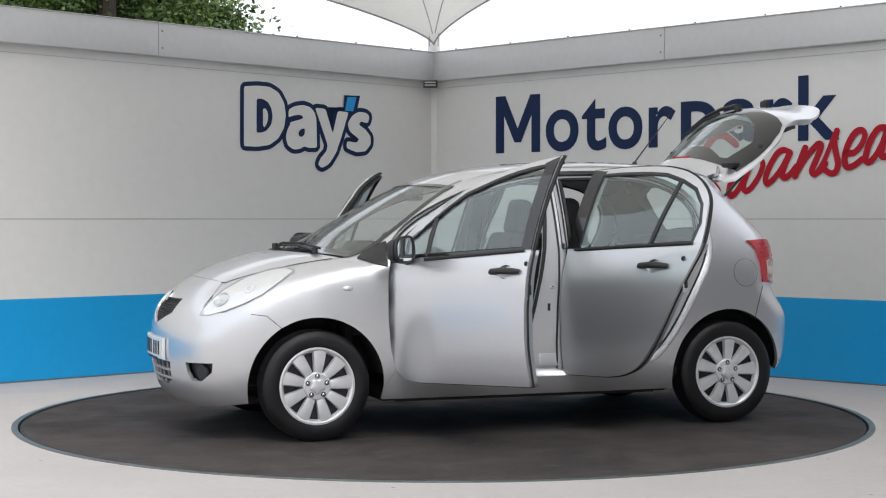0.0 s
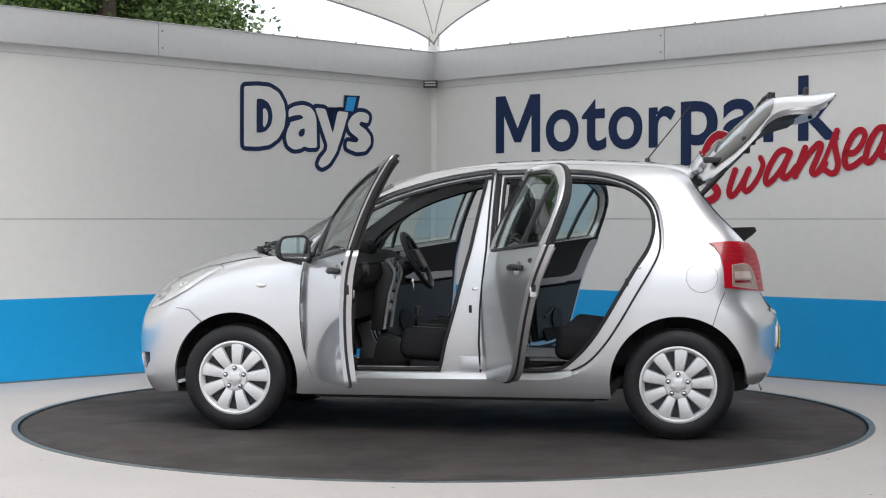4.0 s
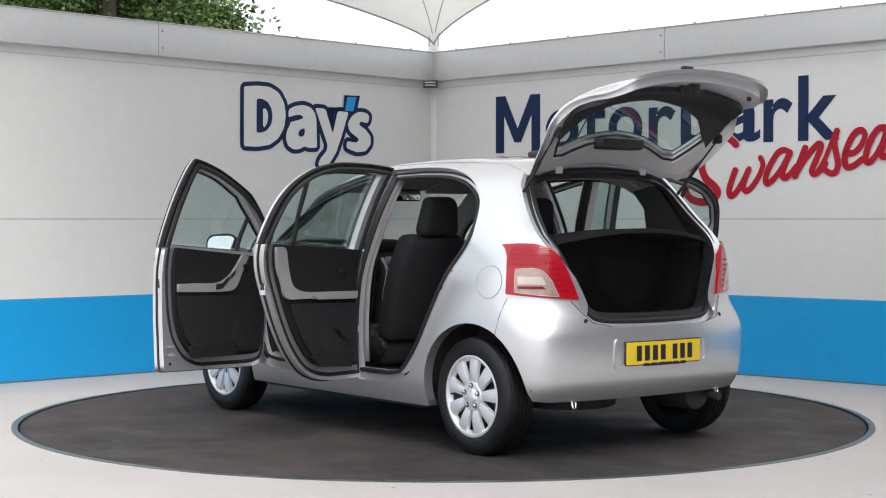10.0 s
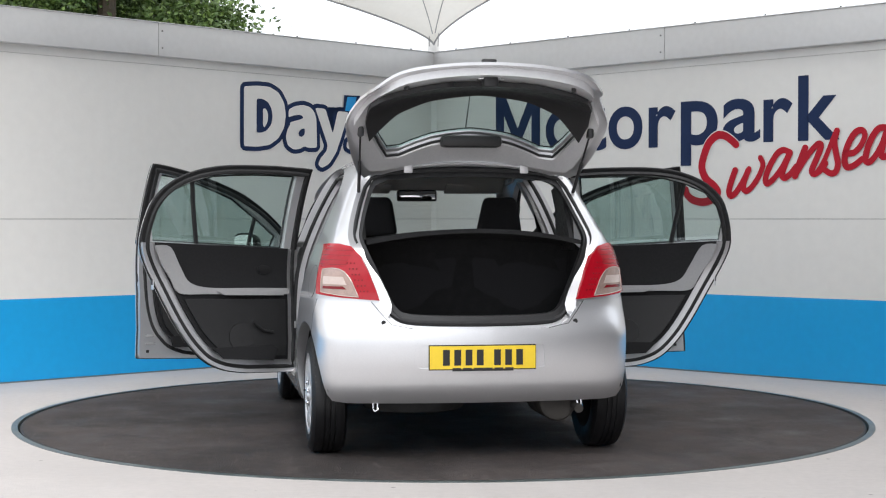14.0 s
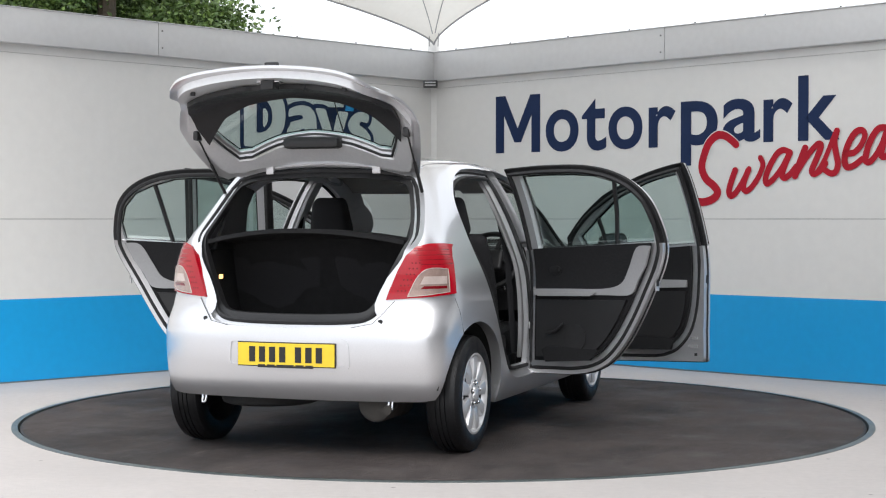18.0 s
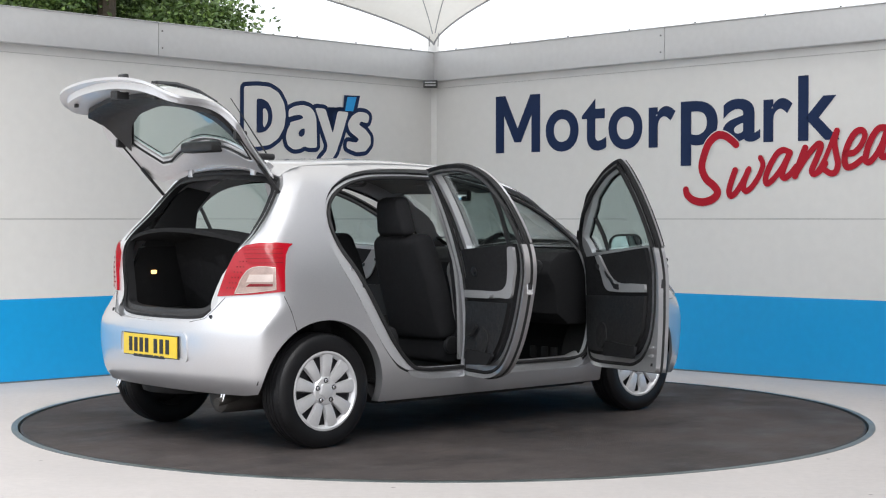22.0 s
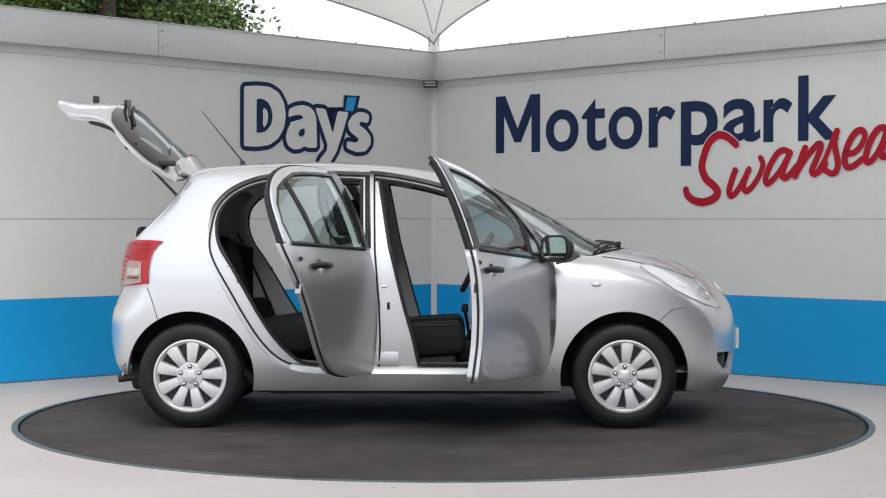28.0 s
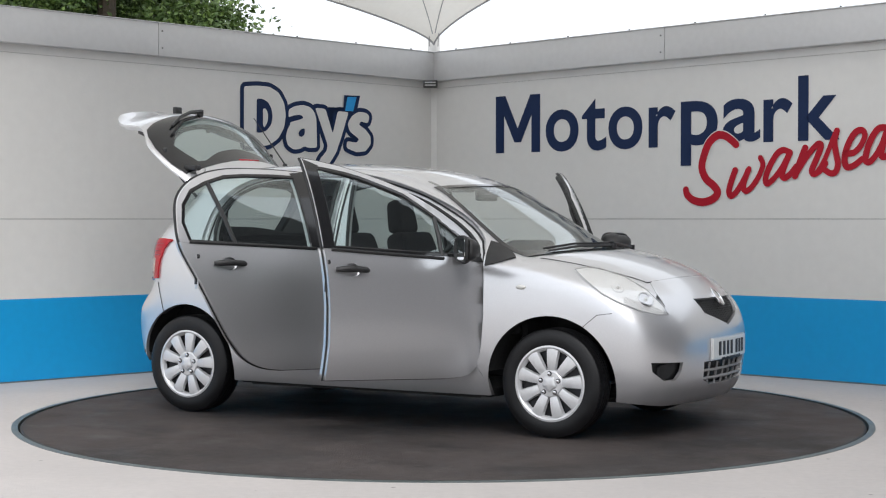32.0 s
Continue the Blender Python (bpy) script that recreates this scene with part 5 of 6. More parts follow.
    if front:
        swoop = smooth_line([(0.10, 0.800), (0.30, 0.805), (0.42, 0.86), (0.50, 0.965)], 4) + smooth_line([(0.56, 0.958), (0.52, 0.86), (0.46, 0.77), (0.30, 0.752), (-0.08, 0.752)], 4) + [(-0.08, 0.795)]
        inner(side_part("armrest_panel", swoop, M_GREYTRIM, door, mir, 0, 0.016, "light grey armrest panel", (), 0.03), mir, -0.066)
        for k in range(2):
            inner(side_part("window_switch", [(0.36 + 0.05 * k, 0.800 + 0.03 * k), (0.395 + 0.05 * k, 0.825 + 0.03 * k), (0.395 + 0.05 * k, 0.845 + 0.03 * k), (0.36 + 0.05 * k, 0.82 + 0.03 * k)], M_BLACK, door, mir, 0, 0.006), mir, -0.082)
        inner(side_part("grab_recess", [(0.27, 0.765), (0.33, 0.77), (0.39, 0.82), (0.375, 0.835), (0.33, 0.80), (0.27, 0.795)], M_BLACK, door, mir, 0, 0.006), mir, -0.081)
        hole = (0.50, 0.50)
    else:
        swoop = smooth_line([(-1.085, 1.020), (-0.995, 1.012), (-0.920, 0.90), (-0.86, 0.82), (-0.74, 0.792), (-0.50, 0.792)], 4) + [(-0.26, 0.792), (-0.26, 0.757)] + smooth_line([(-0.50, 0.758), (-0.76, 0.757), (-0.92, 0.762), (-0.975, 0.84), (-1.035, 0.92)], 4)
        inner(side_part("armrest_panel", swoop, M_GREYTRIM, door, mir, 0, 0.016, "light grey armrest panel", (), 0.03), mir, -0.066)
        inner(side_part("armrest", [(-0.30, 0.752), (-0.66, 0.752), (-0.70, 0.772), (-0.30, 0.772)], M_GREYTRIM, door, mir, 0, 0.036), mir, -0.066)
        crank = from_door(np.array([(-0.48, 0.60), (-0.42, 0.555), (-0.36, 0.545)])) * np.array([1, s, 1]) - np.array([0, 0.116 * s, 0])
        part("window_crank", tube([tuple(p) for p in crank], 0.008, 8), M_BLACK, door)
        hole = (-0.55, 0.52)
    # release handle in its dish
    hxz = (0.55, 0.90) if front else (-0.42, 0.895)
    ring = [(hxz[0] + 0.042 * math.cos(t), hxz[1] + 0.026 * math.sin(t)) for t in np.linspace(0, 2 * math.pi, 17)[:-1]]
    inner(side_part("release_dish", ring, M_BLACK, door, mir, 0, 0.006, "", (), 0.03), mir, -0.068)
    inner(side_part("release_lever", [(hxz[0] - 0.03, hxz[1] - 0.008), (hxz[0] + 0.02, hxz[1] - 0.008), (hxz[0] + 0.02, hxz[1] + 0.01), (hxz[0] - 0.03, hxz[1] + 0.01)], M_BLACK, door, mir, 0, 0.012, "", (), 0.03), mir, -0.073)
    speaker = [(hole[0] + 0.075 * math.cos(t), hole[1] + 0.075 * math.sin(t)) for t in np.linspace(0, 2 * math.pi, 25)[:-1]]
    inner(side_part("speaker_grille", speaker, M_RUBBER, door, mir, 0, 0.008, "", (), 0.04), mir, -0.087)
    x0, x1 = (0.02, 0.42) if front else (-0.72, -0.36)
    inner(side_part("door_pocket", [(x0, 0.385), (x1, 0.385), (x1 + 0.02, 0.45), (x1 - 0.03, 0.47), (x0 - 0.02, 0.45)] if front else [(x0 + 0.06, 0.40), (x1, 0.385), (x1 + 0.03, 0.45), (x1, 0.47), (x0, 0.46)], M_TRIM, door, mir, 0, 0.018), mir, -0.085)
    # outside handle with its recess
    side_part("handle_recess", inset(dish, -0.004), M_PAINT, door, mir, -0.020, 0.004, "", (), 0.02)
    hp = from_door(np.array([(ho[0] + a, ho[1] + b) for a, b in ((-0.098, -0.002), (-0.075, 0.0), (0.0, 0.003), (0.075, 0.0), (0.098, -0.004))])) * np.array([1, s, 1])
    outs = np.array([0.004, 0.022, 0.030, 0.022, 0.004])
    hp[:, 1] += outs * s
    part("door_handle", tube([tuple(p) for p in hp], [0.012, 0.016, 0.017, 0.016, 0.012], 10, flat=1.0), M_BLACK, door, "black pull handle")
    # latch and its plates on the trailing edge, hinges on the leading edge
    te = -0.19 if front else -1.09
    tz = 0.80 if front else 0.83
    yy = float(from_door(np.array([(te + (0.02 if front else 0.03), tz)]))[0, 1])
    xx = (-0.184) if front else -1.060
    part("latch", box((0.010, 0.022, 0.05), (xx, s * (yy - 0.034), tz), 0.003), M_STEEL, door, "dark steel latch")
    part("latch_plate", box((0.006, 0.034, 0.10), (xx + 0.003, s * (yy - 0.032), tz), 0.002), M_JAMB, door)
    part("lock_plug", cyl(0.012, 0.01, (xx - 0.0, s * (yy - 0.02), tz + 0.13), "x", 14), M_BLACK, door)
    for hz in (0.52, 0.84):
        part("hinge", box((0.06, 0.022, 0.05), (hx + 0.02, s * 0.795, hz), 0.005), M_JAMB, door, "silver door hinge")
    if front:
        build_mirror(door, s)
        part("check_strap", box((0.16, 0.008, 0.028), (0.74, s * 0.77, 0.68), 0.003), M_STEEL, door)
    return door


def build_mirror(door, s):
    sail = [(0.705, 0.955), (0.822, 0.945), (0.815, 0.985), (0.770, 1.065), (0.715, 1.110)]
    drape("mirror_sail", sail, from_side, M_BLACK, door, (), 0.03, 0.03, 0.004, s < 0, "black mirror base", (0, -1, 0))
    bm = bmesh.new()
    bmesh.ops.create_uvsphere(bm, u_segments=24, v_segments=16, radius=1)
    for v in bm.verts:
        x, y, z = v.co
        k = (abs(y) ** 3.2 + abs(z) ** 3.2) ** (1 / 3.2) / max(1e-6, math.hypot(y, z)) if math.hypot(y, z) > 1e-5 else 1
        y, z = y / max(k, 0.7), z / max(k, 0.7)
        x = x * (0.085 if x > 0 else 0.018)
        v.co = (x, y * 0.100, z * (0.072 if y * s < 0 else 0.064))
    c = Vector((0.602, s * 0.926, 1.018))
    turn = Matrix.Translation(c) @ Matrix.Rotation(radians(15 * s), 4, "Z")
    part("mirror_housing", bm, M_BLACK, door, "black mirror housing", 50).matrix_basis = turn
    outline = rounded([(-0.088, -0.058), (0.088, -0.054), (0.084, 0.060), (-0.082, 0.066)], 0.048, 6)
    pane = part("mirror_pane", prism(outline, 0.004, "x", -0.004), M_MIRROR, door, "mirror glass")
    pane.matrix_basis = turn @ Matrix.Translation((-0.020, 0, 0)) @ Matrix.Rotation(radians(5 * s), 4, "Z")
    bezel = tube([(-0.018, a * 1.07, b * 1.09) for a, b in outline], 0.0075, 6, True)
    part("mirror_bezel", bezel, M_BLACK, door).matrix_basis = turn
    part("mirror_arm", tube([(0.70, s * 0.79, 0.965), (0.675, s * 0.83, 0.975), (0.640, s * 0.87, 0.995)], [0.036, 0.032, 0.028], 10), M_BLACK, door)


def build_rear(car):
    cut = [(y, z) for y, z in TAILGATE if z < 1.06 and y >= 0]
    low_rim = cut + [(0.0, 0.622), (0.25, 0.628), (0.44, 0.645), (0.52, 0.70), (0.61, 0.80), (0.66, 0.94), (0.668, 1.045)]
    for mir in (1, -1):
        drape("rear_frame", [(y * mir, z) for y, z in low_rim], from_back, M_PAINT, car, (), 0.035, 0.05, -0.001, inward=(1, 0, 0))
    ob = drape("boot_jamb", inset(TAILGATE, -0.016), from_back, M_JAMB, car, [inset(TAILGATE, 0.014)], 0.035, 0.03, inward=(1, 0, 0))
    ob.location.x = 0.040
    ob = drape("boot_trim", inset(TAILGATE, 0.014), from_back, M_BLACK, car, [inset(TAILGATE, 0.066)], 0.035, 0.05, inward=(1, 0, 0), label="black boot opening trim")
    ob.location.x = 0.042
    p = from_back(densify(inset(TAILGATE, 0.030), 0.04)) + np.array([0.034, 0, 0])
    part("boot_seal", tube([tuple(q) for q in p], 0.012, 6, True), M_RUBBER, car)
    # tailgate, swung up on its roof hinges
    half_pane = [(0.0, 1.318), (0.20, 1.328), (0.36, 1.352), (0.425, 1.338), (0.468, 1.270), (0.508, 1.195), (0.40, 1.126), (0.25, 1.086), (0.0, 1.066)]
    pane = half_pane + [(-y, z) for y, z in half_pane[-2:0:-1]]
    gate = drape("tailgate", inset(GATE, 0.004), from_back, M_PAINT, car, [pane], 0.035, 0.014, label="silver tailgate raised wide open", inward=(1, 0, 0))
    h = Vector(GATE_HINGE)
    gate.matrix_basis = Matrix.Translation(h) @ Matrix.Rotation(radians(GATE_TURN), 4, "Y") @ Matrix.Translation(-h)
    g = drape("rear_window", inset(pane, -0.012), from_back, M_GLASS, gate, (), 0.05, 0.004, -0.004, label="green-tinted rear glass")
    g.visible_shadow = False
    rim = [(0.0, 1.395), (0.30, 1.388), (0.47, 1.372), (0.553, 1.345), (0.592, 1.26), (0.626, 1.15), (0.622, 1.09), (0.590, 1.05), (0.50, 1.03), (0.25, 1.015), (0.0, 1.010)]
    rim = rim + [(-y, z) for y, z in rim[-2:0:-1]]
    drape("window_border", rim, from_back, M_GLOSSBLACK, gate, [inset(pane, 0.004)], 0.03, 0.002, 0.003)
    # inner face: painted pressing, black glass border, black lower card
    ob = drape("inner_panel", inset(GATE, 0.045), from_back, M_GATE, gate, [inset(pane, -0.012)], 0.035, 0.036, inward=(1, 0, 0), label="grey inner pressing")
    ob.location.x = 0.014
    half_band = [(0.0, 1.060), (0.25, 1.080), (0.40, 1.119), (0.528, 1.198), (0.556, 1.110), (0.545, 1.000), (0.500, 0.905), (0.430, 0.872), (0.17, 0.866), (0.14, 0.900), (0.0, 0.900)]
    band = half_band + [(-y, z) for y, z in half_band[-2:0:-1]]
    ob = drape("inner_border", band, from_back, M_BLACK, gate, (), 0.03, 0.024, inward=(1, 0, 0), label="black inner window surround")
    ob.location.x = 0.053
    part("pane_seal", tube([tuple(q) for q in from_back(densify(pane, 0.04)) + np.array([0.046, 0, 0])], 0.007, 6, True), M_RUBBER, gate)
    # spoiler lip above the glass, high brake lamp, wiper and its motor cover, latch, handle
    lip = [(0.0, 1.475), (0.25, 1.470), (0.40, 1.455), (0.47, 1.42), (0.44, 1.392), (0.25, 1.405), (0.0, 1.412)]
    lip = lip + [(-y, z) for y, z in lip[-2:0:-1]]
    drape("spoiler_lip", lip, from_back, M_PAINT, gate, (), 0.03, 0.03, 0.034)
    part("high_brake_lamp", box((0.02, 0.20, 0.022), (-1.430, 0, 1.425), 0.006), M_RED, gate, "red high brake lamp")
    part("brake_lamp_cover", box((0.06, 0.31, 0.095), (-1.435, 0.0, 1.318), 0.022), M_BLACK, gate, "black brake lamp cover")
    sweep = from_back(np.array([(0.0, 1.02), (-0.15, 1.045), (-0.30, 1.075), (-0.42, 1.11)]))
    sweep = sweep + skin_normal(sweep) * np.array([[0.026], [0.030], [0.028], [0.020]])
    part("wiper_arm", tube([tuple(q) for q in sweep], [0.014, 0.012, 0.010, 0.008], 8), M_BLACK, gate, "black rear wiper arm")
    blade = from_back(np.array([(-0.12, 1.075), (-0.30, 1.10), (-0.46, 1.15)]))
    part("wiper_blade", tube([tuple(q) for q in blade + skin_normal(blade) * 0.016], 0.009, 6), M_RUBBER, gate)
    part("wiper_hub", cyl(0.022, 0.04, (-1.752, 0, 1.020), "x", 14), M_BLACK, gate)
    part("gate_handle", box((0.046, 0.072, 0.028), (-1.774, 0.0, 0.826), 0.008), M_BLACK, gate, "black grip")
    part("gate_latch", box((0.050, 0.070, 0.075), (-1.686, 0.0, 0.805), 0.008), M_BLACK, gate, "black latch block")
    part("latch_plate", box((0.006, 0.120, 0.050), (-1.700, 0.0, 0.805), 0.002), M_CHROME, gate)
    for s in (1, -1):
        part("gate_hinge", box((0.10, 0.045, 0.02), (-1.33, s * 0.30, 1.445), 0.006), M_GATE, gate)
        part("strut_bracket", box((0.05, 0.030, 0.075), (-1.470, s * 0.575, 1.165), 0.010), M_BLACK, gate, "black strut bracket")
        part("side_buffer", box((0.035, 0.060, 0.10), (-1.37, s * 0.515, 1.362), 0.012), M_BLACK, gate, "black corner buffer")
        part("bump_stop", cyl(0.012, 0.03, (-1.655, s * 0.40, 0.778), "x", 10), M_RUBBER, gate)
        # gas strut from the pillar to the raised gate
        top = gate.matrix_basis @ Vector((-1.46, s * 0.575, 1.16))
        low = Vector((-1.345, s * 0.555, 1.325))
        mid = low.lerp(top, 0.52)
        part("strut_body", tube([low, mid], 0.009, 8), M_BLACK, car, "black gas strut")
        part("strut_rod", tube([mid, top], 0.005, 8), M_BLACK, car)
        # tail lamps
        lamp = [(61.8, 1.056), (60.2, 1.038), (59.0, 1.0), (58.6, 0.92), (58.7, 0.818), (48, 0.802), (35.7, 0.790), (36.9, 0.84), (39.4, 0.93), (42.2, 1.005), (45.8, 1.048), (50.5, 1.061), (56, 1.062)]
        lamp = [(radians(a) * s, z) for a, z in lamp]
        tl = drape("tail_lamp", lamp, from_tail, M_RED, car, (), 0.025, 0.03, 0.012, label="red tail lamp with a pale lower lens")
        lens = smooth_line([(55.6, 0.938), (51.0, 0.945), (47.5, 0.932), (45.0, 0.890), (43.6, 0.845), (42.4, 0.806)], 4) + [(48, 0.812), (55.9, 0.828)]
        pale = drape("lens", [(radians(a) * s, z) for a, z in lens], from_tail, M_CLEARLENS, tl, (), 0.025, 0.003, 0.0135, label="pale smoked reversing lens")
        for z0, z1, mat in ((0.868, 0.905, M_PALELENS), (0.845, 0.858, M_REDDARK)):
            strip = [(54.9, z1), (54.9, z0), (46.4, z0 - 0.002), (47.6, z1)]
            drape("lens_band", [(radians(a) * s, z) for a, z in strip], from_tail, mat, tl, (), 0.025, 0.002, 0.0150)
        rim = from_tail(densify([(radians(a) * s, z) for a, z in lens], 0.02))
        part("lens_rim", tube([tuple(q) for q in rim + skin_normal(rim) * 0.0145], 0.0020, 5, True), M_PALELENS, tl, "bright lens edge")
        for k in range(13):
            # moulded ribs across the upper red lens
            z = 0.955 + 0.0075 * k
            ends = (47.0 - 0.2 * k, 58.0) if z < 1.04 else (49.0, 57.0)
            pts = from_tail(np.array([(radians(an) * s, z) for an in np.linspace(ends[0], ends[1], 7)]))
            part("rib", tube([tuple(q) for q in pts + skin_normal(pts) * 0.0118], 0.0018, 5), M_REDDARK if k % 3 == 1 else M_RED, tl)
        for k in range(18):
            # small prisms of the reflex panel beside the opening
            an, z = 39.6 + 1.15 * (k % 3) + 0.9 * (k // 3), 0.835 + 0.027 * (k // 3)
            q = from_tail(np.array([(radians(an) * s, z)]))[0]
            q = q + skin_normal(q[None])[0] * 0.0118
            part("prism", cyl(0.0046, 0.003, tuple(q), "x", 6), M_REDDARK, tl)

    # number plates, drawn as plain bars
    for front in (False, True):
        if front:
            c, mat, sx = Vector((1.976, 0, 0.475)), M_WHITEPLATE, 1
        else:
            c, mat, sx = Vector((-1.790, 0, 0.518)), M_YELLOW, -1
        def bent(width, depth, height, off):
            bm = box((depth, width, height), (0, 0, 0), 0.0)
            bmesh.ops.subdivide_edges(bm, edges=[e for e in bm.edges if e.calc_length() > 0.3], cuts=9)
            for v in bm.verts:
                v.co.x += c.x + off - sx * (0.24 if front else 0.10) * v.co.y ** 2
                v.co.z += c.z
            return bm
        plate = part("number_plate", bent(0.52, 0.008, 0.111, 0.0), mat, car, "yellow number plate" if not front else "white number plate")
        x = -0.2
        for w in (0.046, 0.046, 0.046, 0.046, 0, 0.046, 0.046, 0.046):
            if w:
                yb = (x + 0.02) * (1 if front else -1)
                part("bar", box((0.003, w * 0.72, 0.076), (c.x + sx * (0.0045 - (0.24 if front else 0.10) * yb ** 2), yb, c.z), 0.0), M_INK, plate, "", 0)
            x += 0.055 if w else 0.03
        part("plate_frame", bent(0.528, 0.010, 0.122, -sx * 0.007), M_BLACK if not front else M_JAMB, plate)
        part("maker_strip", bent(0.30, 0.004, 0.016, sx * 0.002), M_INK, plate, "thin dark strip").location.z = -0.058
    ring = rounded([(-0.325, 0.600), (0.325, 0.600), (0.335, 0.445), (-0.335, 0.445)], 0.04, 4)
    drape("plate_surround", ring, from_back, M_PAINT, car, [inset(ring, 0.022)], 0.03, 0.012, 0.010, label="raised silver plate surround")
    # tow hook cover, bump rubbers, exhaust
    for s in (1, -1):
        b = from_back(np.array([(s * 0.475, 0.685)]))[0]
        part("stop_rubber", cyl(0.012, 0.012, tuple(b), "x", 12), M_RUBBER, car)
    ex = smooth_line([(-0.9, -0.20, 0.26), (-1.2, -0.25, 0.27), (-1.36, -0.40, 0.25), (-1.55, -0.48, 0.265), (-1.70, -0.50, 0.25)], 4)
    part("exhaust_pipe", tube(ex, 0.022, 12), M_EXHAUST, car, "dull metal exhaust pipe")
    part("silencer", cyl(0.095, 0.34, (-1.46, -0.41, 0.275), "x", 28, bevel=0.02), M_EXHAUST, car)
    for s in (1, -1):
        part("tow_loop", tube(smooth_line([(-1.66, s * 0.500, 0.31), (-1.675, s * 0.500, 0.262), (-1.675, s * 0.518, 0.256), (-1.66, s * 0.518, 0.31)], 4), 0.0055, 8), M_CHROME, car, "bright tow loop")
    part("spare_tub", cyl(0.26, 0.14, (-1.36, 0.28, 0.300), "z", 28, bevel=0.03), M_UNDER, car)


def build_lamps(car):
    for s in (1, -1):
        corner = [(0.840, 0.930), (0.837, 0.965), (0.818, 1.03), (0.808, 1.062), (0.845, 1.050), (0.93, 1.008), (0.985, 0.974), (0.93, 0.952)]
        drape("corner_garnish", corner, from_side, M_BLACK, car, (), 0.02, 0.008, 0.007, s < 0, "black triangular corner garnish")
        top = [(64.5, 0.912), (60, 0.922), (53.5, 0.915), (44.5, 0.873), (38.4, 0.805), (34.8, 0.72), (34.2, 0.672), (38.5, 0.675), (44.2, 0.700), (50, 0.738), (55.6, 0.788), (61, 0.86)]
        top = [(radians(a) * s, z) for a, z in top]
        hl = drape("headlamp", top, from_nose, M_REFLECTOR, car, (), 0.025, 0.02, 0.001, label="clear headlamp with a silver bowl")
        lens = drape("headlamp_lens", inset(top, -0.002), from_nose, M_LENS, hl, (), 0.03, 0.003, 0.012)
        lens.visible_shadow = False
        for a, z, r, bowl in ((40.5, 0.755, 0.042, M_CHROME), (49.5, 0.815, 0.030, M_REFLECTOR)):
            p = from_nose(np.array([(radians(a) * s, z)]))[0]
            n = skin_normal(p[None])[0]
            at = Matrix.Translation(Vector(p)) @ Vector(n).to_track_quat("Z", "Y").to_matrix().to_4x4()
            part("bulb_bowl", lathe([(r * 1.15, 0.002), (r * 1.12, 0.0065), (r, 0.0075), (r * 0.92, 0.004), (r * 0.5, 0.0022), (0.0001, 0.002)], 28, "z"), bowl, hl, "bright lamp bowl").matrix_basis = at
            bulb = bmesh.new()
            bmesh.ops.create_uvsphere(bulb, u_segments=12, v_segments=8, radius=0.009)
            part("bulb", bulb, M_AMBER, hl).matrix_basis = at @ Matrix.Translation((0, 0, 0.004))
        edge = from_nose(densify(top, 0.03))
        edge = edge + skin_normal(edge) * 0.003
        part("headlamp_gap", tube([tuple(q) for q in edge], 0.0022, 5, True), M_GREYTRIM, hl)
        p = from_side(np.array([(1.067, 0.817)]))[0]
        rep = bmesh.new()
        bmesh.ops.create_uvsphere(rep, u_segments=16, v_segments=10, radius=1)
        bmesh.ops.scale(rep, vec=(0.030, 0.010, 0.0135), verts=rep.verts)
        bmesh.ops.translate(rep, vec=(p[0], s * p[1], p[2]), verts=rep.verts)
        part("side_repeater", rep, M_AMBER, car, "clear side repeater")
        fl = from_nose(np.array([(radians(35.5) * s, 0.372)]))[0]
        fb = lathe([(0.044, 0.0), (0.040, 0.012), (0.0001, 0.014)], 24, "z")
        ob = part("fog_blank", fb, M_BLACK, car)
        ob.matrix_basis = Matrix.Translation(Vector(fl) - Vector((0.03, 0, 0))) @ Vector((1, s * 0.6, 0)).to_track_quat("Z", "Y").to_matrix().to_4x4()
    p = from_nose(np.array([(0.0, 0.748)]))[0]
    bm = lathe([(0.052, 0.002), (0.052, 0.010), (0.046, 0.012), (0.044, 0.008), (0.0001, 0.006)], 32, "z")
    ob = part("badge", bm, M_CHROME, car, "round chrome badge")
    ob.matrix_basis = Matrix.Translation(Vector(p)) @ Vector(skin_normal(p[None])[0]).to_track_quat("Z", "Y").to_matrix().to_4x4() @ Matrix.Diagonal((0.8, 1.15, 1, 1))
    fx = from_side(np.array([(-1.355, 0.874)]))[0]
    disc = [(-1.355 + 0.083 * math.cos(t), 0.874 + 0.080 * math.sin(t)) for t in np.linspace(0, 2 * math.pi, 33)[:-1]]
    drape("fuel_flap", disc, from_side, M_PAINT, car, (), 0.03, 0.003, 0.0015)
    part("fuel_flap_gap", loop_tube(disc, from_side, 0.0014, False, 0.0005), M_SEAL, car)
    # aerial on the roof's rear, wipers on the cowl
    a = from_top(np.array([(-1.035, -0.03)]))[0]
    part("aerial_base", cyl(0.022, 0.03, (a[0], a[1], a[2] + 0.01), "z", 14, 0.012), M_BLACK, car)
    part("aerial", tube([(a[0], a[1], a[2] + 0.02), (a[0] - 0.25, a[1], a[2] + 0.33)], [0.005, 0.0022], 6), M_BLACK, car, "thin black roof aerial")
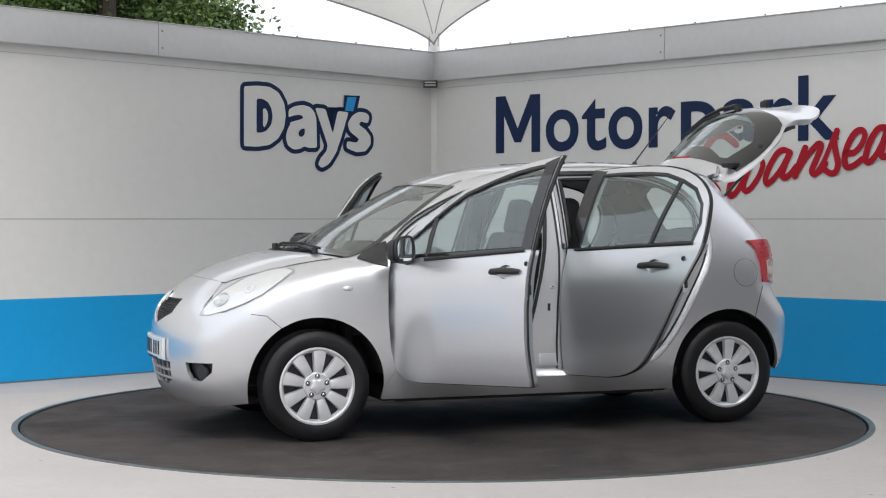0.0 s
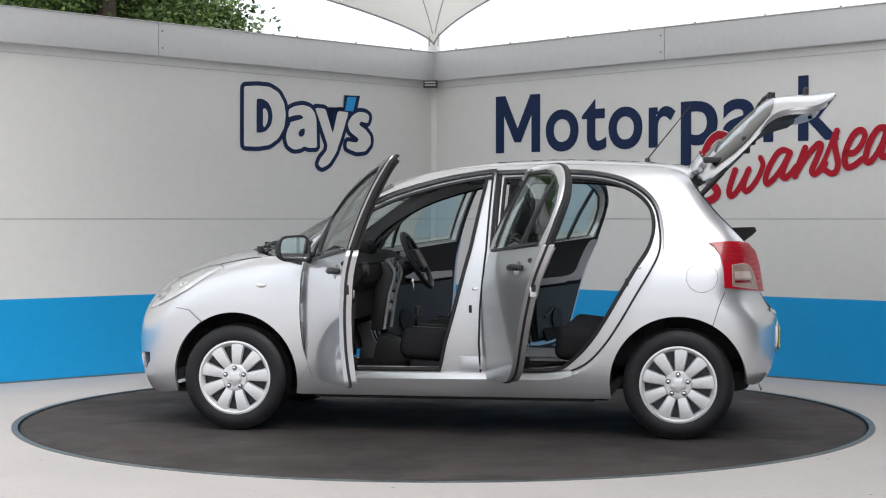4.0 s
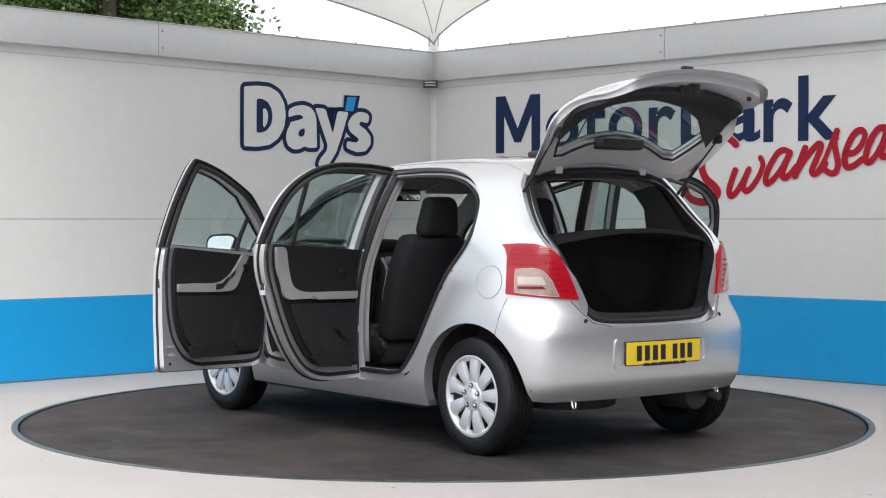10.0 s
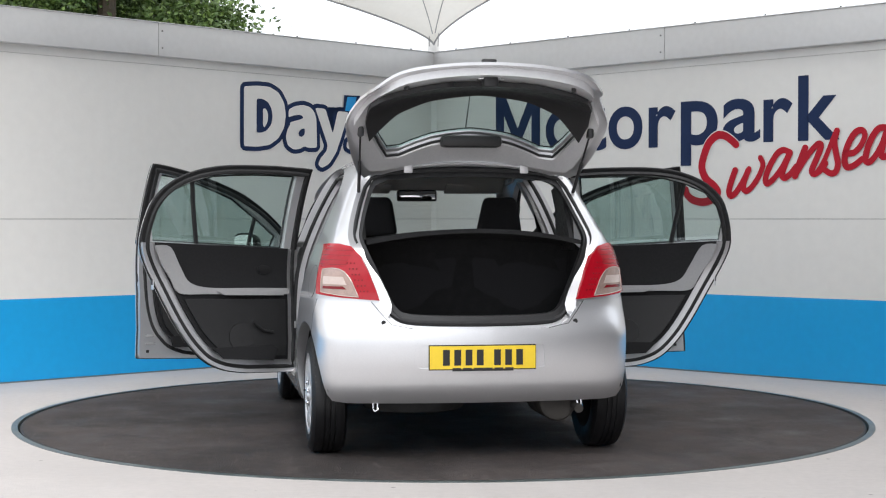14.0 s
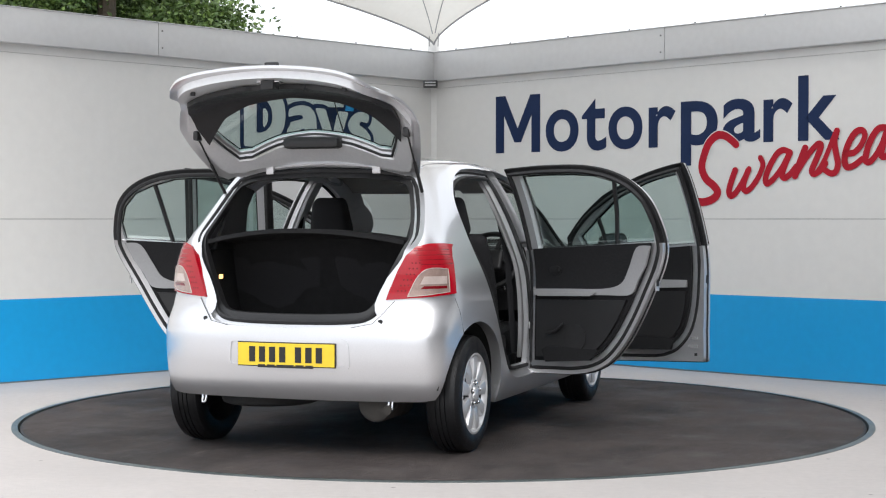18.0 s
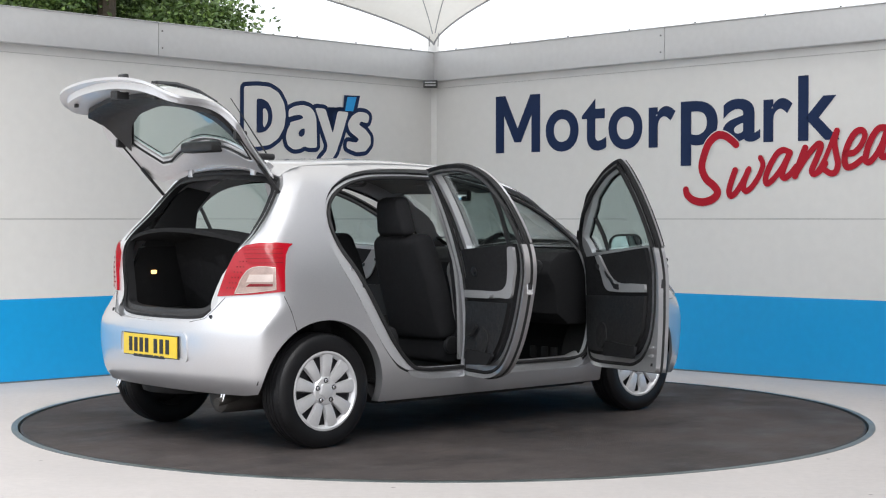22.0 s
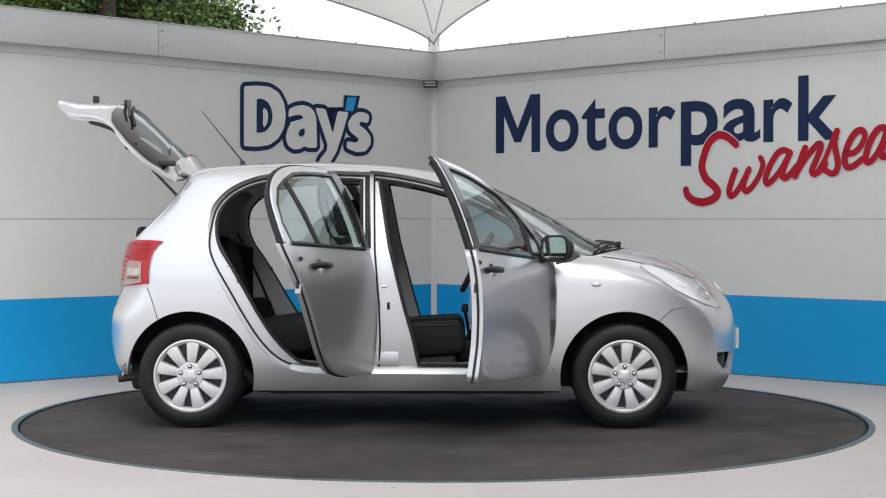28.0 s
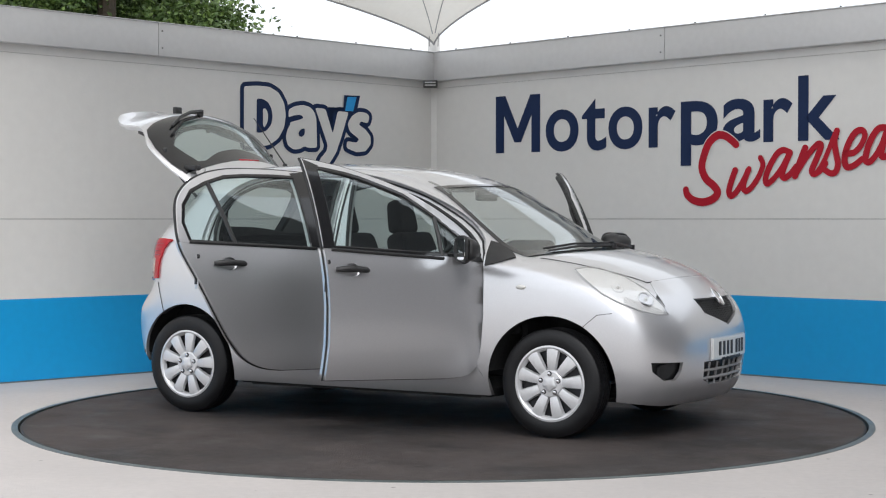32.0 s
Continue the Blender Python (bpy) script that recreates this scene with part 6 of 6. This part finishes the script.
    for y0, y1, x0, x1 in ((0.50, -0.08, 1.165, 1.255), (-0.02, -0.56, 1.265, 1.13)):
        w = np.array([(x0, y0), ((x0 + x1) / 2 - 0.02, (y0 + y1) / 2), (x1 - 0.02, y1)], float)
        p = from_top(w) + np.array([0, 0, 0.018])
        part("wiper", tube([tuple(q) for q in p], [0.010, 0.008, 0.006], 6), M_BLACK, car, "black windscreen wiper")
        part("wiper_blade", tube([tuple(q + np.array([-0.03, 0, 0.012])) for q in p], 0.007, 6), M_RUBBER, car)
        part("wiper_pivot", cyl(0.018, 0.03, tuple(p[0]), "z", 12), M_BLACK, car)


def cushion(size, at, bevel, m=None, crown=0.0):
    bm = box(size, (0, 0, 0), bevel, 4)
    bmesh.ops.subdivide_edges(bm, edges=[e for e in bm.edges if e.calc_length() > 0.12], cuts=3, use_grid_fill=True)
    hx, hy, hz = size[0] / 2, size[1] / 2, size[2] / 2
    for v in bm.verts:
        if v.co.z > hz * 0.7:
            v.co.z += crown * (1 - (v.co.x / hx) ** 2) * (1 - (v.co.y / hy) ** 2) + crown * 0.8 * (abs(v.co.y) / hy) ** 4
    if m is not None:
        bmesh.ops.transform(bm, matrix=m, verts=bm.verts)
    bmesh.ops.translate(bm, vec=at, verts=bm.verts)
    return bm


def build_front_seat(car, y):
    s = part("front_seat", cushion((0.52, 0.50, 0.16), (0.07, y, 0.46), 0.05, Matrix.Rotation(radians(-6), 4, "Y"), 0.02), M_FABRIC, car, "black cloth front seat with a tall headrest")
    lean = Matrix.Rotation(radians(-17), 4, "Y")
    back = cushion((0.62, 0.48, 0.13), (0, 0, 0), 0.05, None, 0.025)
    bmesh.ops.rotate(back, matrix=Matrix.Rotation(radians(-90), 3, "Y"), verts=back.verts)
    for v in back.verts:
        k = max(0, v.co.z) / 0.31
        v.co.y *= 1 - 0.20 * k ** 2
        v.co.x = -v.co.x
    bmesh.ops.transform(back, matrix=Matrix.Translation((-0.255, y, 0.80)) @ lean, verts=back.verts)
    part("backrest", back, M_FABRIC, s)
    head = cushion((0.22, 0.27, 0.10), (0, 0, 0), 0.04, None, 0.01)
    bmesh.ops.rotate(head, matrix=Matrix.Rotation(radians(-90), 3, "Y"), verts=head.verts)
    for v in head.verts:
        v.co.y *= 1 - 0.30 * (v.co.z + 0.11) / 0.22
    bmesh.ops.transform(head, matrix=Matrix.Translation((-0.385, y, 1.200)) @ Matrix.Rotation(radians(-10), 4, "Y"), verts=head.verts)
    part("headrest", head, M_FABRIC, s)
    for d in (-0.06, 0.06):
        part("headrest_post", cyl(0.006, 0.14, (-0.37, y + d, 1.10), "z", 8), M_BLACK, s)
    part("seat_base", box((0.42, 0.42, 0.14), (0.07, y, 0.33), 0.02), M_BLACK, s)
    for d in (-0.20, 0.20):
        part("seat_rail", box((0.52, 0.03, 0.03), (0.07, y + d, 0.265), 0.005), M_STEEL, s)
    o = 0.255 if y > 0 else -0.255
    part("recliner", cyl(0.05, 0.03, (-0.18, y + o, 0.47), "y", 20, bevel=0.005), M_BLACK, s)
    # piping seams
    for d in (-0.12, 0.12):
        part("seam", tube([(0.29, y + d, 0.575), (0.09, y + d, 0.565), (-0.11, y + d, 0.545)], 0.004, 5), M_BLACK, s)


def build_interior(car):
    # floor pan, tunnel, bulkhead and boot floor
    pan = prism([(-1.66, 0.36), (-1.66, 0.45), (-1.10, 0.46), (-0.98, 0.36), (-0.60, 0.26), (0.85, 0.24), (1.00, 0.45), (1.03, 0.85), (1.10, 0.85), (1.10, 0.21), (-0.60, 0.21), (-1.0, 0.25), (-1.35, 0.34)], 1.0, "y", -0.5)
    part("floor_pan", pan, M_CARPET, car, "black carpeted floor")
    wide = prism([(-0.98, 0.36), (-0.80, 0.255), (0.85, 0.245), (0.85, 0.20), (-0.85, 0.20)], 1.48, "y", -0.74)
    part("floor_carpet", wide, M_CARPET, car)
    part("floor_tunnel", box((1.7, 0.20, 0.10), (0.05, 0, 0.29), 0.03), M_CARPET, car)
    part("underfloor", box((1.66, 1.24, 0.03), (0.0, 0, 0.205), 0.01), M_UNDER, car)
    part("rear_axle", tube([(-1.23, -0.68, 0.27), (-1.15, -0.4, 0.28), (-1.15, 0.4, 0.28), (-1.23, 0.68, 0.27)], 0.035, 10), M_UNDER, car)
    part("engine_tray", box((0.62, 0.98, 0.02), (1.45, 0, 0.19), 0.008), M_UNDER, car)
    part("bulkhead", box((0.04, 1.36, 0.72), (1.02, 0, 0.56), 0.01), M_CARPET, car)
    for s in (1, -1):
        part("spring_leg", cyl(0.05, 0.35, (-1.2, s * 0.52, 0.42), "z", 12), M_UNDER, car)
    # rear bench
    bench = part("rear_seat", cushion((0.50, 1.24, 0.18), (-0.80, 0, 0.47), 0.05, Matrix.Rotation(radians(-7), 4, "Y"), 0.015), M_FABRIC, car, "black cloth rear bench")
    for y in (-0.315, 0.315):
        b = cushion((0.58, 0.60, 0.12), (0, 0, 0), 0.045, None, 0.015)
        bmesh.ops.rotate(b, matrix=Matrix.Rotation(radians(-90), 3, "Y"), verts=b.verts)
        bmesh.ops.transform(b, matrix=Matrix.Translation((-1.135, y, 0.76)) @ Matrix.Rotation(radians(-16), 4, "Y"), verts=b.verts)
        part("backrest", b, M_FABRIC, bench)
    build_front_seat(car, 0.36)
    build_front_seat(car, -0.36)
    # boot: carpeted back of the bench, side trims, shelf
    for s in (1, -1):
        side = prism([(-1.62, 0.42), (-1.05, 0.42), (-1.05, 1.0), (-1.30, 1.06), (-1.50, 1.02), (-1.60, 0.78)], 0.03, "y", s * 0.56 - 0.015)
        part("boot_side_trim", side, M_CARPET, car, "black boot side trim")
        arch_box = box((0.62, 0.16, 0.36), (-1.23, s * 0.50, 0.50), 0.06, 3)
        part("boot_arch_cover", arch_box, M_CARPET, car)
        # pillar trims inside
        part("rear_pillar_trim", prism([(-1.16, 1.03), (-1.13, 1.24), (-1.04, 1.34), (-1.20, 1.37), (-1.28, 1.32), (-1.50, 1.03)], 0.02, "y", 0.0), M_BLACK, car).location = (0, s * 0.53, 0)
        shifted(side_part("b_pillar_trim", [(-0.14, 0.40), (-0.145, 0.9), (-0.175, 1.40), (-0.27, 1.40), (-0.255, 0.9), (-0.24, 0.40)], M_GREYTRIM, car, s < 0, 0, 0.02, "", (), 0.06), s < 0, -0.092)
        strip = shifted(side_part("pillar_strip", [(-0.205, 1.02), (-0.222, 1.44), (-0.240, 1.44), (-0.226, 1.02)], M_RUBBER, car, s < 0, 0.0, 0.004, "black pillar strip", (), 0.05), s < 0, -0.044)
        part("belt_strap", tube([(-0.23, s * 0.60, 1.28), (-0.22, s * 0.665, 0.95), (-0.17, s * 0.69, 0.42)], 0.018, 6, flat=0.15), M_FABRIC, car)
        part("rear_belt_strap", tube([(-1.15, s * 0.55, 1.10), (-0.99, s * 0.57, 0.75), (-0.90, s * 0.60, 0.52)], 0.018, 6, flat=0.15), M_FABRIC, car)
        part("grab_handle", tube(smooth_line([(-0.15, s * 0.50, 1.435), (-0.10, s * 0.49, 1.405), (0.06, s * 0.49, 1.395), (0.11, s * 0.50, 1.42)], 4), 0.009, 8), M_GREYTRIM, car)
    sh = bmesh.new()
    rows_ = []
    for k in range(13):
        y = -0.54 + 1.08 * k / 12
        e = -1.655 + 0.30 * y * y
        rows_.append([sh.verts.new(p) for p in ((-1.19, y, 1.085 - 0.10 * y * y), (-1.42, y, 1.135 - 0.16 * y * y), (e, y, 1.140 - 0.20 * y * y), (e - 0.008, y, 1.118 - 0.20 * y * y), (-1.42, y, 1.112 - 0.16 * y * y), (-1.19, y, 1.065 - 0.10 * y * y))])
    for r0, r1 in zip(rows_[:-1], rows_[1:]):
        for m_ in range(6):
            sh.faces.new((r0[m_], r0[(m_ + 1) % 6], r1[(m_ + 1) % 6], r1[m_]))
    sh.faces.new(rows_[0])
    sh.faces.new(rows_[-1][::-1])
    bmesh.ops.recalc_face_normals(sh, faces=sh.faces)
    part("shelf", sh, M_CARPET, car, "black parcel shelf")
    part("bench_back", box((0.03, 1.10, 0.68), (-1.195, 0, 0.76), 0.01, 2, m=Matrix.Rotation(radians(-14), 4, "Y")), M_CARPET, car, "black carpeted seat back")
    part("boot_floor", box((0.62, 1.10, 0.03), (-1.40, 0, 0.475), 0.008), M_CARPET, car)
    part("boot_sill_trim", box((0.05, 0.86, 0.14), (-1.675, 0, 0.59), 0.015), M_BLACK, car, "black boot sill cover")
    part("boot_lamp", box((0.035, 0.012, 0.022), (-1.42, 0.543, 0.885), 0.005), M_LIT, car, "small lit boot lamp")
    # dashboard
    dash = [(0.98, 0.98), (0.80, 1.005), (0.62, 0.985), (0.54, 0.935), (0.52, 0.86), (0.58, 0.78), (0.60, 0.62), (0.70, 0.55), (1.0, 0.55)]
    d = part("dashboard", prism(dash, 1.40, "y", -0.70, 0.02), M_TRIM, car, "black moulded dashboard with a silver centre stack")
    hood = cushion((0.24, 0.27, 0.10), (0.72, 0.0, 1.010), 0.045)
    part("meter_hood", hood, M_TRIM, d)
    part("glovebox", box((0.03, 0.44, 0.16), (0.58, 0.40, 0.70), 0.012), M_TRIM, d)
    part("upper_glovebox", box((0.03, 0.44, 0.10), (0.535, 0.40, 0.87), 0.015), M_TRIM, d)
    part("centre_console", prism([(0.50, 0.93), (0.46, 0.86), (0.50, 0.72), (0.53, 0.52), (0.60, 0.52), (0.58, 0.93)], 0.20, "y", -0.10, 0.012), M_BLACK, d)
    for y in (-0.105, 0.105):
        part("stack_rail", tube(smooth_line([(0.505, y, 0.945), (0.452, y, 0.87), (0.485, y, 0.73), (0.515, y, 0.53)], 5), 0.010, 8), M_GREYTRIM, d, "grey trim rail")
    part("radio", box((0.02, 0.17, 0.075), (0.465, 0, 0.86), 0.006), M_GLOSSBLACK, d)
    for k in range(3):
        part("heater_knob", cyl(0.026, 0.03, (0.478 + 0.012 * k, 0.0, 0.785 - 0.065 * k), "x", 20, bevel=0.004), M_GREYTRIM, d, "grey heater knob")
    for y in (-0.055, 0.055):
        part("stack_vent", box((0.02, 0.075, 0.05), (0.49, y, 0.93), 0.01), M_GREYTRIM, d)
    for y in (-0.60, 0.60):
        part("air_vent", cyl(0.042, 0.025, (0.525, y, 0.90), "x", 24, bevel=0.005), M_BLACK, d, "round air vent")
        part("vent_grille", cyl(0.032, 0.012, (0.512, y, 0.90), "x", 20), M_BLACK, d)
    # steering wheel on the right, column and stalks, key, pedals, lever
    tilt = Matrix.Translation((0.40, -0.36, 0.93)) @ Matrix.Rotation(radians(-62), 4, "Y")
    ringp = [tilt @ Vector((0.185 * math.cos(t), 0.185 * math.sin(t), 0)) for t in np.linspace(0, 2 * math.pi, 41)[:-1]]
    sw = part("steering_wheel", tube(ringp, 0.016, 10, True), M_BLACK, car, "black steering wheel")
    hub = cushion((0.14, 0.17, 0.05), (0, 0, 0), 0.02)
    bmesh.ops.transform(hub, matrix=tilt @ Matrix.Translation((0, 0, 0.005)), verts=hub.verts)
    part("airbag_cover", hub, M_BLACK, sw)
    for an in (0, 180, 250, 290):
        t = radians(an + 90)
        part("wheel_spoke", tube([tilt @ Vector((0.06 * math.cos(t), 0.06 * math.sin(t), -0.005)), tilt @ Vector((0.18 * math.cos(t), 0.18 * math.sin(t), 0))], 0.014, 8), M_BLACK, sw)
    part("column", cyl(0.055, 0.22, (0, 0, 0), "z", 16), M_BLACK, car).matrix_basis = tilt @ Matrix.Translation((0, 0, -0.13))
    for d_ in (-1, 1):
        part("stalk", tube([tilt @ Vector((0.0, 0.04 * d_, -0.05)), tilt @ Vector((0.02, 0.19 * d_, -0.04))], 0.009, 8), M_BLACK, car)
    part("ignition_key", box((0.05, 0.004, 0.03), (0.46, -0.44, 0.80), 0.002), M_CHROME, car)
    part("key_fob", box((0.012, 0.02, 0.05), (0.44, -0.44, 0.765), 0.004), M_CHROME, car)
    part("gear_console", prism([(0.62, 0.26), (0.55, 0.50), (0.28, 0.42), (-0.1, 0.38), (-0.25, 0.34), (-0.25, 0.26)], 0.17, "y", -0.085, 0.012), M_BLACK, car)
    part("gear_lever", tube([(0.36, 0, 0.45), (0.33, 0, 0.62)], 0.010, 8), M_CHROME, car)
    part("gear_knob", cyl(0.024, 0.05, (0.328, 0, 0.64), "z", 14, 0.018, 0.006), M_BLACK, car)
    part("gear_gaiter", cyl(0.055, 0.08, (0.37, 0, 0.47), "z", 14, 0.015), M_FABRIC, car)
    part("handbrake", tube([(-0.12, 0.03, 0.40), (0.05, 0.03, 0.46), (0.14, 0.03, 0.48)], 0.014, 8), M_BLACK, car)
    part("rear_view_mirror", box((0.03, 0.25, 0.07), (0.425, 0, 1.330), 0.014, 3), M_BLACK, car)
    part("rear_view_glass", box((0.004, 0.225, 0.054), (0.409, 0, 1.330), 0.001), M_MIRROR, car)
    part("mirror_stem", tube([(0.42, 0, 1.34), (0.47, 0, 1.385)], 0.010, 8), M_BLACK, car)
    for y in (-0.34, 0.34):
        part("sun_visor", box((0.14, 0.34, 0.016), (0.37, y, 1.375), 0.006, 2, m=Matrix.Rotation(radians(22), 4, "Y")), M_HEADLINER, car)
    for k, y in enumerate((-0.28, -0.38, -0.46)):
        part("pedal", box((0.02, 0.05, 0.07), (0.82, y, 0.36), 0.005), M_RUBBER, car)


car = thing("car", "small silver five-door hatchback, doors and tailgate wide open, on the turntable", "car")
build_shell(car)
build_rear(car)
build_lamps(car)
for mir_ in (False, True):
    build_door(car, True, mir_, 65.0)
    build_door(car, False, mir_, 68.5)
for wx, wy in ((1.23, 0.715), (1.23, -0.715), (-1.23, 0.715), (-1.23, -0.715)):
    build_wheel(car, wx, wy)
build_interior(car)


# ---- what moves: the deck turns steadily and carries the car ----
def motions():
    rows_deck, rows_car = [], []
    for k in range(65):
        t = k * 0.5
        a = -0.711 - 7.1412 * (t - 28.0)
        c, s = math.cos(radians(a)), math.sin(radians(a))
        ox, oy = -0.1969, 0.1292
        rows_deck.append((t, pose(CX, CY, 0, 0, 0, a)))
        rows_car.append((t, pose(CX + c * ox - s * oy, CY + s * ox + c * oy, 0, 0, 0, a)))
    walk(turntable, rows_deck)
    walk(car, rows_car)


motions()
